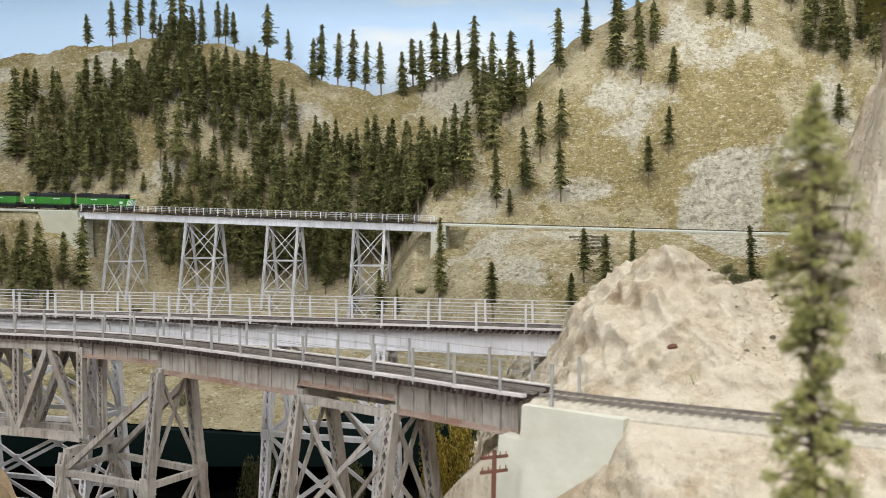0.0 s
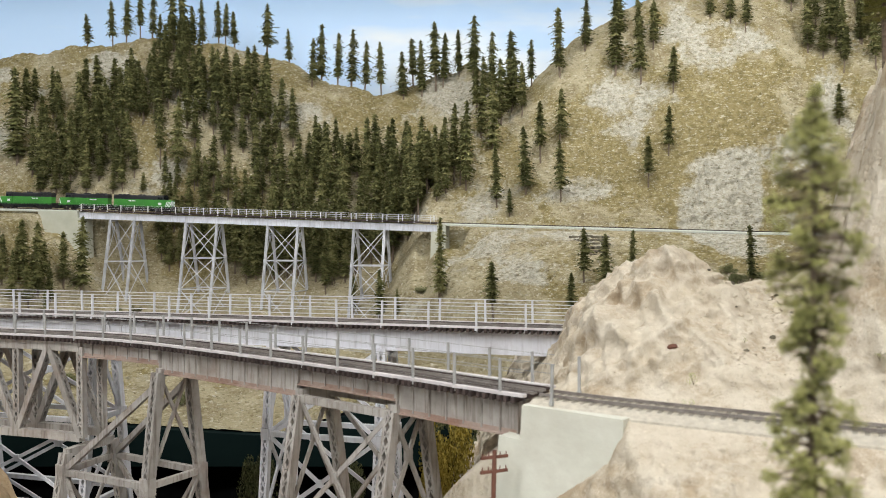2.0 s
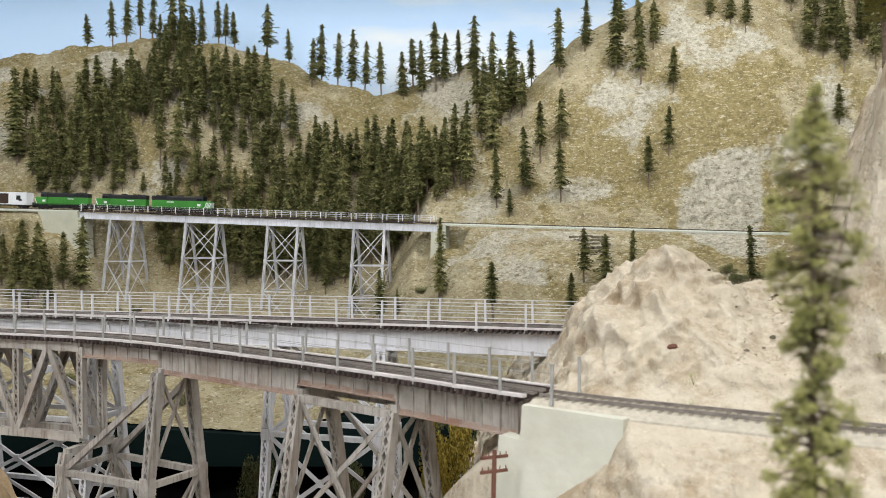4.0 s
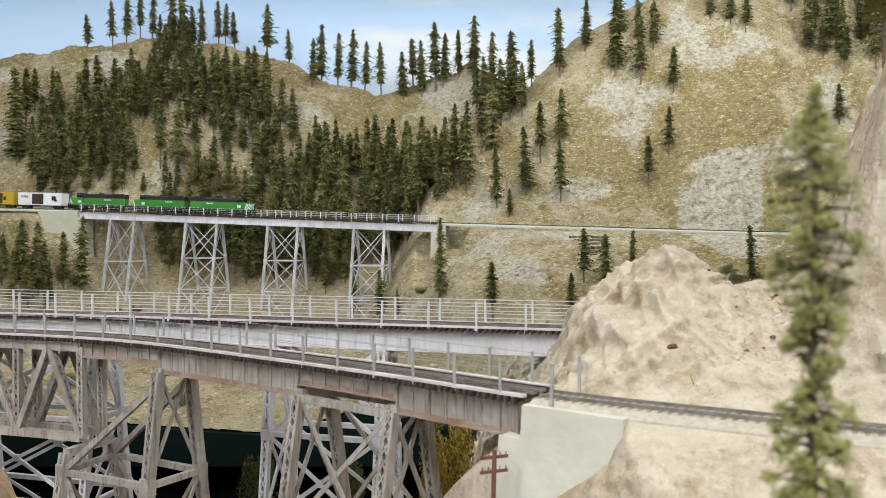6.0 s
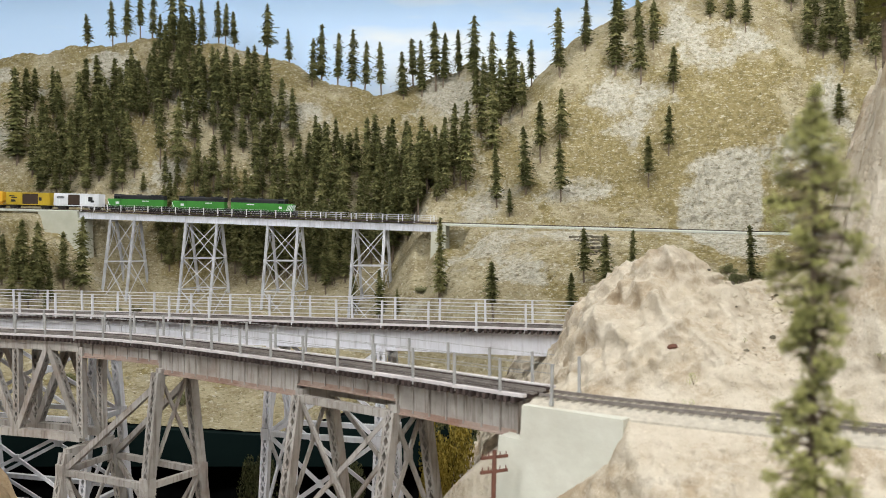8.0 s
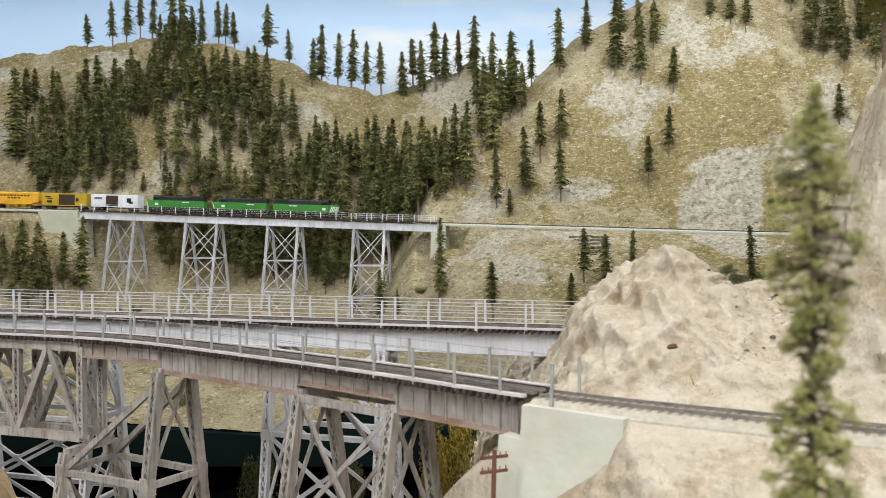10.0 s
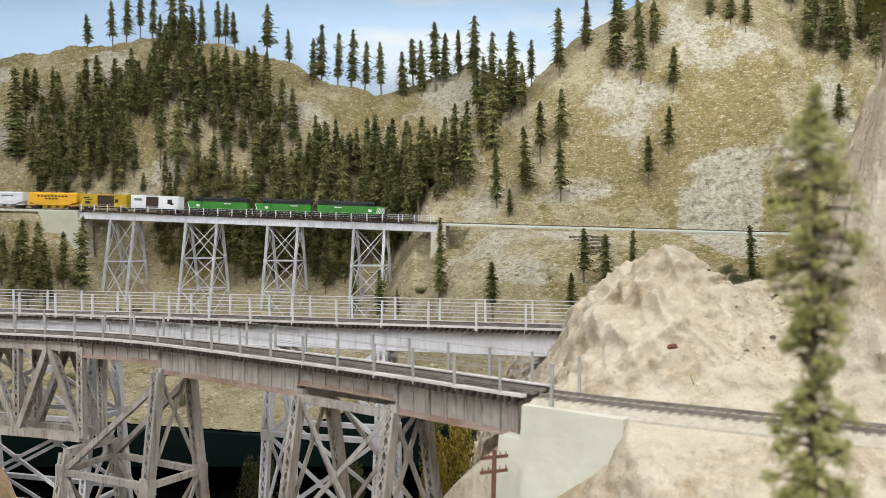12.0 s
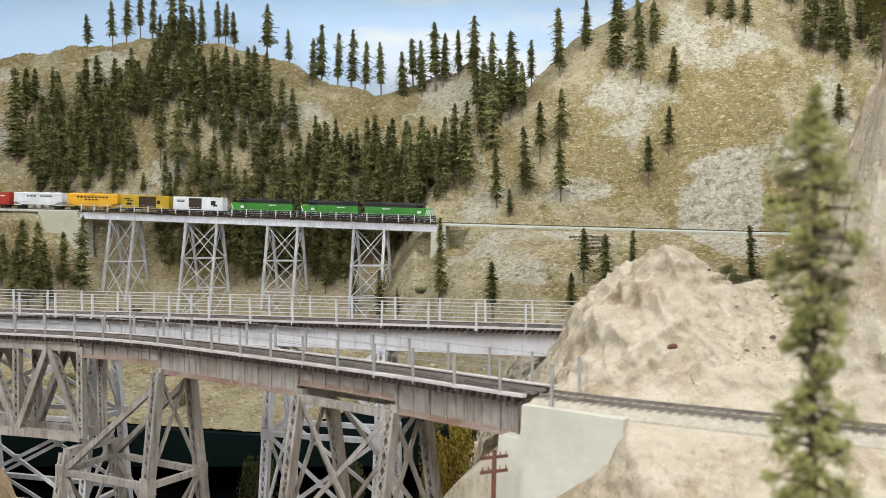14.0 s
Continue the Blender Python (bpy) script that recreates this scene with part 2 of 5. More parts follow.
M_FLOOR = varied("dark_carpet", (0.012, 0.012, 0.013), (0.03, 0.03, 0.03), 80, 0.95)
M_WALLPAINT = varied("room_wall_paint", (0.50, 0.48, 0.44), (0.54, 0.52, 0.48), 4, 0.85)
M_CEIL = varied("ceiling_paint", (0.74, 0.73, 0.70), (0.80, 0.79, 0.76), 5, 0.9)
M_BARK = varied("conifer_bark", (0.085, 0.06, 0.04), (0.21, 0.16, 0.115), 200, 0.95)
M_POLE = varied("red_brown_pole_wood", (0.12, 0.05, 0.035), (0.22, 0.10, 0.07), 90, 0.85)
M_DUSTY = varied("dusty_tie", (0.31, 0.275, 0.225), (0.44, 0.39, 0.32), 90, 0.95, piece=0.3)
M_LEDGE = foliage("broken_ledge_stone", (0.24, 0.205, 0.135), (0.41, 0.365, 0.27), (0.58, 0.53, 0.43))
M_STONE = varied("dark_cribbing_stone", (0.10, 0.085, 0.06), (0.26, 0.225, 0.165), 60, 0.95, piece=0.5)


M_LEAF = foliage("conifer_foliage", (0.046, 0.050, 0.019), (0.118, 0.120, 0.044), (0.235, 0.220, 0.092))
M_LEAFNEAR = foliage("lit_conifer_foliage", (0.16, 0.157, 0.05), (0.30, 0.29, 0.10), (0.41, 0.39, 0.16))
M_BUSH = foliage("ochre_bush_foliage", (0.10, 0.075, 0.012), (0.27, 0.195, 0.03), (0.40, 0.31, 0.07))
M_TUFTLEAF = foliage("bright_tuft_foliage", (0.10, 0.14, 0.02), (0.25, 0.30, 0.05), (0.38, 0.42, 0.10))
M_BUSHDARK = foliage("dull_bush_foliage", (0.05, 0.055, 0.02), (0.12, 0.12, 0.05), (0.2, 0.2, 0.1))


def paint(name, colour, rough=0.45, dirt=0.25):
    lo = tuple(c * (1 - dirt) for c in colour)
    return varied(name, lo, colour, 22, rough, stain=tuple(0.6 * c + 0.03 for c in colour), grain=0.1, dist=0.0002)


M_GREEN = paint("cascade_green_paint", (0.050, 0.235, 0.036))
M_BLACK = paint("black_paint", (0.018, 0.018, 0.020), 0.55)
M_WHITE = paint("white_car_paint", (0.74, 0.75, 0.78))
M_YELLOW = paint("yellow_car_paint", (0.50, 0.34, 0.025))
M_ORANGE = paint("orange_yellow_car_paint", (0.80, 0.44, 0.035))
M_RED = paint("red_car_paint", (0.42, 0.045, 0.025))
M_TRUCK = paint("truck_grime", (0.035, 0.030, 0.028), 0.8)
M_DOORDARK = paint("dark_open_door", (0.05, 0.03, 0.02), 0.8)
M_GLASS = paint("dark_cab_glass", (0.01, 0.012, 0.014), 0.08)

m, nt, b = shader("sky_backdrop_paint", 0.9)
b.inputs["Specular IOR Level"].default_value = 0.05
co = nt.nodes.new("ShaderNodeTexCoord")
sep = nt.nodes.new("ShaderNodeSeparateXYZ")
nt.links.new(co.outputs["Object"], sep.inputs[0])
mr = node(nt, "ShaderNodeMapRange", From_Min=1.9, From_Max=2.75)
nt.links.new(sep.outputs["Z"], mr.inputs[0])
blue = ramp(nt, mr.outputs[0], (0.0, (0.62, 0.75, 0.92)), (0.55, (0.56, 0.73, 0.95)), (1.0, (0.49, 0.69, 0.95)))
cloud = ramp(nt, noise_tex(nt, 1.5, 4, 0.5, (0.6, 1, 2.6)), (0.50, (0.0,)), (0.68, (0.85,)))
nt.links.new(mix(nt, cloud, blue, (0.86, 0.87, 0.86)), b.inputs["Base Color"])
M_SKY = m

m, nt, b = shader("glowing_tube_diffuser", 0.6)
b.inputs["Emission Color"].default_value = (1.0, 0.97, 0.92, 1)
b.inputs["Emission Strength"].default_value = 4.0
M_GLOW = m


# ---- mesh helpers ----
def mesh_of(name, bm, material, smooth=False):
    me = bpy.data.meshes.new(name)
    bm.normal_update()
    bm.to_mesh(me)
    bm.free()
    me.materials.append(material)
    if smooth:
        me.shade_smooth()
    return me


def part(name, bm, material, parent=None, label="", smooth=False):
    ob = new(name, mesh_of(name, bm, material, smooth))
    if parent:
        ob.parent = parent
    return tagged(ob, label)


def thing(name, label, category, group="", kind="", m=None):
    ob = tagged(new(name), label, category, group, kind)
    ob.empty_display_size = 0.02
    if m is not None:
        ob.matrix_basis = m
    return ob


def shared(name, me, parent, m):
    ob = new(name, me)
    ob.parent = parent
    ob.matrix_basis = m
    return ob


def hexa(bm, c):
    """Eight corners: bottom ring of four, then top ring."""
    v = [bm.verts.new(p) for p in c]
    for f in ((3, 2, 1, 0), (4, 5, 6, 7), (0, 1, 5, 4), (1, 2, 6, 5), (2, 3, 7, 6), (3, 0, 4, 7)):
        bm.faces.new([v[i] for i in f])


def box(bm, x0, x1, y0, y1, z0, z1, m=None):
    c = [Vector(p) for p in ((x0, y0, z0), (x1, y0, z0), (x1, y1, z0), (x0, y1, z0), (x0, y0, z1), (x1, y0, z1), (x1, y1, z1), (x0, y1, z1))]
    hexa(bm, [m @ p for p in c] if m is not None else c)


def axes(p, q, side):
    """Frame of a bar from p to q: along, wide (near side), deep."""
    a = (Vector(q) - Vector(p)).normalized()
    d = a.cross(Vector(side)).normalized()
    return a, d.cross(a).normalized(), d


def bar(bm, p, q, w, t, side=(1, 0, 0)):
    """Solid bar, w wide along side, t deep."""
    p, q = Vector(p), Vector(q)
    a, sv, dv = axes(p, q, side)
    ring = [(-w, -t), (w, -t), (w, t), (-w, t)]
    hexa(bm, [p + sv * (i / 2) + dv * (j / 2) for i, j in ring] + [q + sv * (i / 2) + dv * (j / 2) for i, j in ring])


def lattice_bar(bm, p, q, w, t, side=(1, 0, 0), pitch=None, thin=0.0011):
    """Built-up member: two solid channels tied by crossed lacing on both faces."""
    p, q = Vector(p), Vector(q)
    a, sv, dv = axes(p, q, side)
    k = w * 0.26
    for s in (-1, 1):
        o = sv * s * (w - k) / 2
        bar(bm, p + o, q + o, k, t, side)
    length = (q - p).length
    n = max(2, round(length / (pitch or w * 1.15)))
    for face in (-1, 1):
        o = dv * face * (t / 2 - thin * 0.6)
        for i in range(n):
            e0, e1 = p + a * (length * i / n), p + a * (length * (i + 1) / n)
            h = sv * (w / 2 - k * 0.7)
            bar(bm, e0 - h + o, e1 + h + o, thin * 1.3, thin, side)
            bar(bm, e0 + h + o, e1 - h + o, thin * 1.3, thin, side)


def cylinder(bm, p, q, r0, r1=None, n=10):
    p, q = Vector(p), Vector(q)
    r1 = r0 if r1 is None else r1
    a, u, v = axes(p, q, (0.31, 0.2, 0.9) if abs((q - p).normalized().z) < 0.8 else (1, 0, 0))
    rings = [[bm.verts.new(c + (u * math.cos(t) + v * math.sin(t)) * r) for t in (2 * math.pi * i / n for i in range(n))] for c, r in ((p, r0), (q, r1))]
    for i in range(n):
        bm.faces.new((rings[0][i], rings[0][(i + 1) % n], rings[1][(i + 1) % n], rings[1][i]))
    bm.faces.new(rings[0][::-1])
    bm.faces.new(rings[1])


def sweep(bm, stations, a, b, z0, z1):
    """Box section from offsets a to b across the track and z0 to z1 over it, along stations (point, normal)."""
    rings = [[bm.verts.new(p + n * o + Vector((0, 0, z))) for o, z in ((a, z0), (b, z0), (b, z1), (a, z1))] for p, n in stations]
    for r, s in zip(rings, rings[1:]):
        for i in range(4):
            bm.faces.new((r[i], r[(i + 1) % 4], s[(i + 1) % 4], s[i]))
    bm.faces.new(rings[0][::-1])
    bm.faces.new(rings[-1])


class Line:
    """A track line by its length: near edge or centre points in plan, smoothed, with a level."""

    def __init__(self, points, level, smooth=3):
        pts = [np.array(p, float) for p in points]
        for _ in range(smooth):
            out = [pts[0]]
            for p, q in zip(pts, pts[1:]):
                out += [p * 0.75 + q * 0.25, p * 0.25 + q * 0.75]
            pts = out + [pts[-1]]
        self.p = np.array(pts)
        self.s = np.concatenate([[0], np.cumsum(np.linalg.norm(np.diff(self.p, axis=0), axis=1))])
        self.level = level

    def at(self, s, out=0.0):
        """Point and normal (away from the camera side) at length s, shifted out along the normal."""
        x, y = (np.interp(s, self.s, self.p[:, k]) for k in (0, 1))
        e = 0.012
        d = Vector((np.interp(s + e, self.s, self.p[:, 0]) - np.interp(s - e, self.s, self.p[:, 0]),
                    np.interp(s + e, self.s, self.p[:, 1]) - np.interp(s - e, self.s, self.p[:, 1]), 0)).normalized()
        n = Vector((-d.y, d.x, 0))
        p = Vector((x, y, self.level(x) if callable(self.level) else self.level))
        return p + n * out, n

    def heading(self, s):
        _, n = self.at(s)
        return math.atan2(-n.x, n.y)

    def near_x(self, x):
        return float(np.interp(x, self.p[:, 0], self.s))

    def span(self, s0, s1, step=0.02):
        return [self.at(s) for s in np.linspace(s0, s1, max(2, int((s1 - s0) / step) + 1))]


# ---- the room ----
def slab(name, dims, material, label):
    bm = bmesh.new()
    box(bm, *dims)
    return tagged(part(name, bm, material), label, name.split("_")[0], kind="structure")


slab("floor", (-3.4, 3.4, -2.2, 4.1, -0.08, 0.0), M_FLOOR, "dark carpeted floor of the layout room")
slab("ceiling", (-3.4, 3.4, -2.2, 4.1, 2.82, 2.90), M_CEIL, "plain white painted ceiling of the room")
slab("wall_south", (-3.4, 3.4, -2.2, -2.1, 0.0, 2.82), M_WALLPAINT, "plain painted wall of the room")
slab("wall_west", (-3.4, -3.3, -2.1, 4.0, 0.0, 2.82), M_WALLPAINT, "plain painted wall of the room")
slab("wall_east", (3.3, 3.4, -2.1, 4.0, 0.0, 2.82), M_WALLPAINT, "plain painted wall of the room")
bm = bmesh.new()
curve = [(-3.29, 1.4), (-3.29, 2.7)] + [(-3.29 + 1.1 * (1 - math.cos(a)), 2.7 + 1.1 * math.sin(a)) for a in np.linspace(0.1, math.pi / 2, 8)]
curve += [(-x, y) for x, y in curve[::-1]]
rows = [[(bm.verts.new((x, y, z)), bm.verts.new((x * 1.003, y + 0.008, z))) for z in (0.9, 2.815)] for x, y in curve]
for r, s in zip(rows, rows[1:]):
    bm.faces.new((r[0][0], s[0][0], s[1][0], r[1][0]))
    bm.faces.new((r[0][1], r[1][1], s[1][1], s[0][1]))
    bm.faces.new((r[1][0], s[1][0], s[1][1], r[1][1]))
tagged(part("backdrop", bm, M_SKY, smooth=True), "painted pale blue sky backdrop with soft clouds", "backdrop", kind="structure")


def ceiling_light(x, y, tilt):
    ob = thing("ceiling_light", "long white fluorescent fixture hung from the ceiling", "light", "room lights", m=pose(x, y, 2.70, tilt))
    bm = bmesh.new()
    box(bm, -0.63, 0.63, -0.14, 0.14, -0.045, 0.0)
    part("housing", bm, M_CEIL, ob)
    bm = bmesh.new()
    box(bm, -0.60, 0.60, -0.115, 0.115, -0.06, -0.0455)
    part("diffuser", bm, M_GLOW, ob, "glowing white diffuser")
    up = Matrix.Rotation(-radians(tilt), 4, "X")
    for e in (-0.5, 0.5):
        bm = bmesh.new()
        cylinder(bm, (e, 0, -0.02), Vector((e, 0, 0)) + up @ Vector((0, 0, 0.12)), 0.006, 0.006, 8)
        part("hanger", bm, M_CEIL, ob)


for lx, ly, _, tilt in LAMPS:
    ceiling_light(lx, ly, tilt)


# ---- land ----
def sheet(name, xs, ys, height, material, masks, shift=None):
    gx, gy = np.meshgrid(xs, ys)
    gz = height(gx, gy)
    rock, turf = masks(gx, gy, gz)
    px, py, pz = (gx, gy, gz) if shift is None else shift(gx, gy, gz)
    nx, ny = len(xs), len(ys)
    verts = np.stack([px, py, pz], -1).reshape(-1, 3)
    i = (np.arange(ny - 1)[:, None] * nx + np.arange(nx - 1)[None]).ravel()
    faces = np.stack([i, i + 1, i + nx + 1, i + nx], -1)
    me = bpy.data.meshes.new(name)
    me.from_pydata(verts.tolist(), [], faces.tolist())
    for key, vals in (("rock", rock), ("turf", turf)):
        a = me.attributes.new(key, "FLOAT", "POINT")
        a.data.foreach_set("value", np.ascontiguousarray(vals, dtype=np.float32).ravel())
    me.materials.append(material)
    me.shade_smooth()
    return new(name, me)


def far_masks(x, y, z):
    n1, n2 = fbm(x * 2.6, y * 2.6, z * 2.6, 4, 71), fbm(x * 9, y * 9, z * 9, 4, 81)
    up = sstep(0.0, 0.5, y - far_y(x))
    rock = 0.06 + 0.6 * n1 + 0.6 * n2
    # known bare faces: the cliff above the cutting, crest of the right hill, scree, left crest
    for cx, cz, rx, rz, k in ((0.92, 2.17, 0.16, 0.10, 0.5), (1.14, 2.07, 0.24, 0.05, 0.42), (0.69, 1.94, 0.09, 0.10, 0.36), (0.64, 1.80, 0.09, 0.12, 0.36), (0.21, 1.315, 0.06, 0.06, 0.5),
                              (0.44, 1.30, 0.10, 0.07, 0.35), (0.45, 1.52, 0.12, 0.05, 0.25), (-1.37, 2.11, 0.12, 0.09, 0.85), (-1.04, 1.99, 0.10, 0.07, 0.6), (0.04, 1.97, 0.13, 0.10, 0.8),
                              (-0.58, 1.88, 0.11, 0.06, 0.5), (-1.80, 1.98, 0.2, 0.2, 0.25), (-1.06, 1.60, 0.10, 0.08, 0.65)):
        d = ((x - cx) / rx) ** 2 + ((z - cz) / rz) ** 2
        rock = rock + k * np.exp(-d * 0.8) * (1 + 0.7 * n2)
    # the cut face above the track, sharply bounded
    face = np.abs((x - 0.905 - 0.16 * (z - 1.55)) / 0.128) ** 3.5 + np.abs((z - 1.52 - 0.25 * (x - 0.9)) / 0.155) ** 3.5 + 0.9 * n2 + 0.5 * n1
    cut = sstep(1.8, 0.5, face)
    rock = rock + 0.72 * cut
    turf = 0.36 + 0.55 * fbm(x * 3.1 + 9, y * 3.1, z * 3.1, 4, 91) + 0.55 * fbm((x + 0.5 * z) * 11, y * 4, z * 2.2, 3, 92) + 0.4 * n2
    # olive swathe that climbs across the right hill, and the rim of the cut
    swathe = np.exp(-(((z - 1.86 - 0.62 * (x - 1.06)) / 0.13) ** 2 + ((x - 1.02) / 0.30) ** 2))
    turf = turf + 0.42 * swathe + 0.5 * np.exp(-((np.sqrt(np.clip(face, 0, 9)) - 1.2) / 0.2) ** 2) * (x > 0.6) * (x < 1.2) - 0.25 * sstep(1.35, 1.2, z)
    rock = rock - 0.35 * swathe
    return rock, turf


def far_shift(x, y, z):
    """Plaster cast ledges and lumps: pushed about in all directions."""
    k = sstep(0.05, 0.10, np.abs(y - far_y(x)))
    lump = fbm(x * 30, y * 30, z * 30, 3, 101)
    rock = np.clip(far_masks(x, y, z)[0], 0, 1)
    ledge = np.abs(vnoise(x * 34, y * 34, z * 60, 111)) + 0.6 * np.abs(vnoise(x * 70, y * 70, z * 120, 112))
    grain = vnoise(x * 75, y * 75, z * 95, 113) + 0.7 * vnoise(x * 140, y * 140, z * 150, 114)
    d = k * (0.007 * lump - 0.018 * rock * (ledge - 0.4) + 0.0050 * grain)
    return x + 0.3 * d, y - d, z + 0.5 * d


far = sheet("ground", np.linspace(-3.05, 2.1, 930), np.linspace(1.6, 3.72, 560), far_ground, M_FAR, far_masks, far_shift)
tagged(far, "sculpted tan hillside with olive turf and pale rock", "hillside", kind="structure")

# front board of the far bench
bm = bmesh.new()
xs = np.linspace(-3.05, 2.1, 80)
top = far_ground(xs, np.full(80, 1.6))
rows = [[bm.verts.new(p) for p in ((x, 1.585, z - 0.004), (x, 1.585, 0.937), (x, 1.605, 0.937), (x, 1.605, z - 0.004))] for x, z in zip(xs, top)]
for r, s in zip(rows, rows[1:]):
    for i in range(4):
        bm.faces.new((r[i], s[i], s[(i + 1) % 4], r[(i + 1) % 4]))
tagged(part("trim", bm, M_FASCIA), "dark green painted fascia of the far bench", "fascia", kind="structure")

# added black folded sheet, standing for shade in the gap below the far bench
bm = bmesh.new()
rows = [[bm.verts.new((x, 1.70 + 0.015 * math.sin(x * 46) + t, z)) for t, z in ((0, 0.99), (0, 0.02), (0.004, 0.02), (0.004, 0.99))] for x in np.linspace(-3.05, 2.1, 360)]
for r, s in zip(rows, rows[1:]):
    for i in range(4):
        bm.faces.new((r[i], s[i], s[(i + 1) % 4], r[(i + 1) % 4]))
tagged(part("trim_curtain", bm, M_GAPSHADE, smooth=True), "black folded sheet standing for shade under the far bench", "curtain", kind="structure")

# near scenery: the canyon wall with the front track on its ledge
front = Line([(x, y) for x, y in FRONT], FRONT_Z)
ABUT = front.near_x(0.058)


def front_gap(x, y):
    """Signed distance from the middle of the front track: positive beyond it."""
    q = np.stack([x, y], -1)[..., None, :] - front.p[None, None]
    k = (q ** 2).sum(-1).argmin(-1)
    t = np.gradient(front.p, axis=0)
    t = t / np.linalg.norm(t, axis=1)[:, None]
    n = np.stack([-t[:, 1], t[:, 0]], -1)[k]
    d = q[np.arange(q.shape[0])[:, None], np.arange(q.shape[1])[None], k]
    return (d * n).sum(-1) - 0.023


def near_ground(x, y):
    g = front_gap(x, y)
    ledge = FRONT_Z - 0.0082
    n1, n2 = fbm(x * 9, y * 9, 0, 4, 121), fbm(x * 25, y * 25, 0, 4, 131)
    # outcrop behind the track, then the cliff further east
    crest = np.interp(x, [0.087, 0.110, 0.129, 0.161, 0.175, 0.203, 0.231, 0.248, 0.262, 0.30, 0.40, 0.75], [0.0, 0.012, 0.048, 0.076, 0.095, 0.097, 0.089, 0.074, 0.066, 0.062, 0.075, 0.09])
    rise = np.clip((g - 0.022) / (0.062 + 0.09 * sstep(0.12, 0.22, x)), 0, 1)
    back = sstep(1.0, 0.80, y + 0.3 * (0.2 - x))
    cliff = 0.20 * sstep(0.228, 0.305, x - 0.46 * (y - 0.5) + 0.02 * n1) * sstep(0.025, 0.12, g)
    up = crest * rise ** 0.85 * back * (1 + 0.14 * n1 + 0.10 * n2) + cliff * (1 + 0.2 * n1) + 0.008 * n2 * sstep(0.02, 0.05, g)
    # bank before the track
    down = np.clip(-g - 0.026, 0, None)
    bank = -0.62 * np.minimum(down, 0.06) - 0.15 * np.clip(down - 0.06, 0, None) - 0.12 * sstep(0.0, 0.10, down) * sstep(0.14, 0.05, x) + (0.016 * n1 + 0.012 * n2) * sstep(0.0, 0.04, down)
    h = ledge + up + bank
    # canyon to the west of the abutment
    west = np.where(g < -0.02, 0.118 - 0.05 * np.clip(0.52 - y, 0, 1), 0.068 + 0.55 * np.clip(y - 0.62, 0, 0.12)) - x + 0.012 * n1
    h = h - 0.95 * np.clip(west, 0, None) - 1.3 * np.clip(west - 0.07, 0, None) - 0.02 * sstep(0, 0.02, west) * sstep(0.05, 0.02, np.abs(g))
    return np.maximum(h, 0.98 + 0.02 * n1)


def near_z(x, y):
    return float(near_ground(np.array([[x]]), np.array([[y]]))[0, 0])


def near_masks(x, y, z):
    return 0.6 + 0.6 * fbm(x * 12, y * 12, z * 12, 4, 141), 0.1 + 0.0 * x


def facets(x, y, z, scale, seed, crisp=40):
    """Broken faces: every point takes the tilted plane of its nearest random cell, with narrow blends."""
    px, py, pz = x * scale, y * scale, z * scale
    ix, iy, iz = (np.floor(a).astype(np.int64) for a in (px, py, pz))
    total, out = np.full(x.shape, 1e-60), np.zeros(x.shape)
    for dx in (-1, 0, 1):
        for dy in (-1, 0, 1):
            for dz in (-1, 0, 1):
                cx, cy, cz = ix + dx, iy + dy, iz + dz
                qx, qy, qz = (px - cx - lattice(cx, cy, cz, seed), py - cy - lattice(cx, cy, cz, seed + 1), pz - cz - lattice(cx, cy, cz, seed + 2))
                w = np.exp(-crisp * (qx * qx + qy * qy + qz * qz))
                plane = lattice(cx, cy, cz, seed + 3) - 0.5 + 1.1 * sum((lattice(cx, cy, cz, seed + 4 + k) - 0.5) * q for k, q in enumerate((qx, qy, qz)))
                out, total = out + w * plane, total + w
    return out / total


def crease(x, y, z, nx, ny, nz, seed):
    """Folded planes: a sharp, continuous zigzag across a warped direction, from 0 to 1."""
    u = x * nx + y * ny + z * nz + 0.9 * fbm(x * 11, y * 11, z * 11, 3, seed)
    return np.abs(2 * (u - np.floor(u)) - 1)


def near_shift(x, y, z):
    """Broken plaster: tilted faces, cracks and grit, pushed out of the plain height."""
    k = sstep(0.024, 0.045, np.abs(front_gap(x, y)))
    wx = x + 0.005 * fbm(x * 26, y * 26, z * 20, 3, 156)
    wy = y + 0.005 * fbm(x * 26, y * 26, z * 20, 3, 157)
    # tall slabs on the outcrop, broken lumps on the cliff, fine rubble on the scree between
    scree = sstep(0.195, 0.235, x + 0.35 * (0.62 - y) - 0.5 * (z - 1.34)) * sstep(0.36, 0.30, x - 0.46 * (y - 0.5))
    bank = np.where(front_gap(x, y) < 0, 0.45, 1.0)
    slab_face = bank * (np.maximum(crease(x, y, z, 19, 5, 7, 200), crease(x, y, z, -9, 6, 15, 210)) - 0.6)
    chip = bank * (np.maximum(crease(x, y, z, 46, -17, 31, 220), crease(x, y, z, -33, 25, 50, 230)) - 0.6)
    lump = facets(wx, wy, z, 34, 260)
    cliff = sstep(0.26, 0.30, x - 0.46 * (y - 0.5))
    grit = fbm(x * 120, y * 120, z * 110, 3, 153)
    fine = vnoise(x * 260, y * 260, z * 240, 154)
    d = k * ((1 - 0.88 * scree) * (0.0150 * slab_face * (1 - cliff) + 0.0062 * chip) + 0.018 * cliff * lump + (0.0024 + 0.0030 * scree) * grit + 0.0012 * fine)
    return x - 0.6 * d, y - d, z + 0.6 * d


near = sheet("ground_near", np.linspace(-0.20, 0.56, 520), np.linspace(0.185, 1.00, 520), near_ground, M_NEAR, near_masks, near_shift)
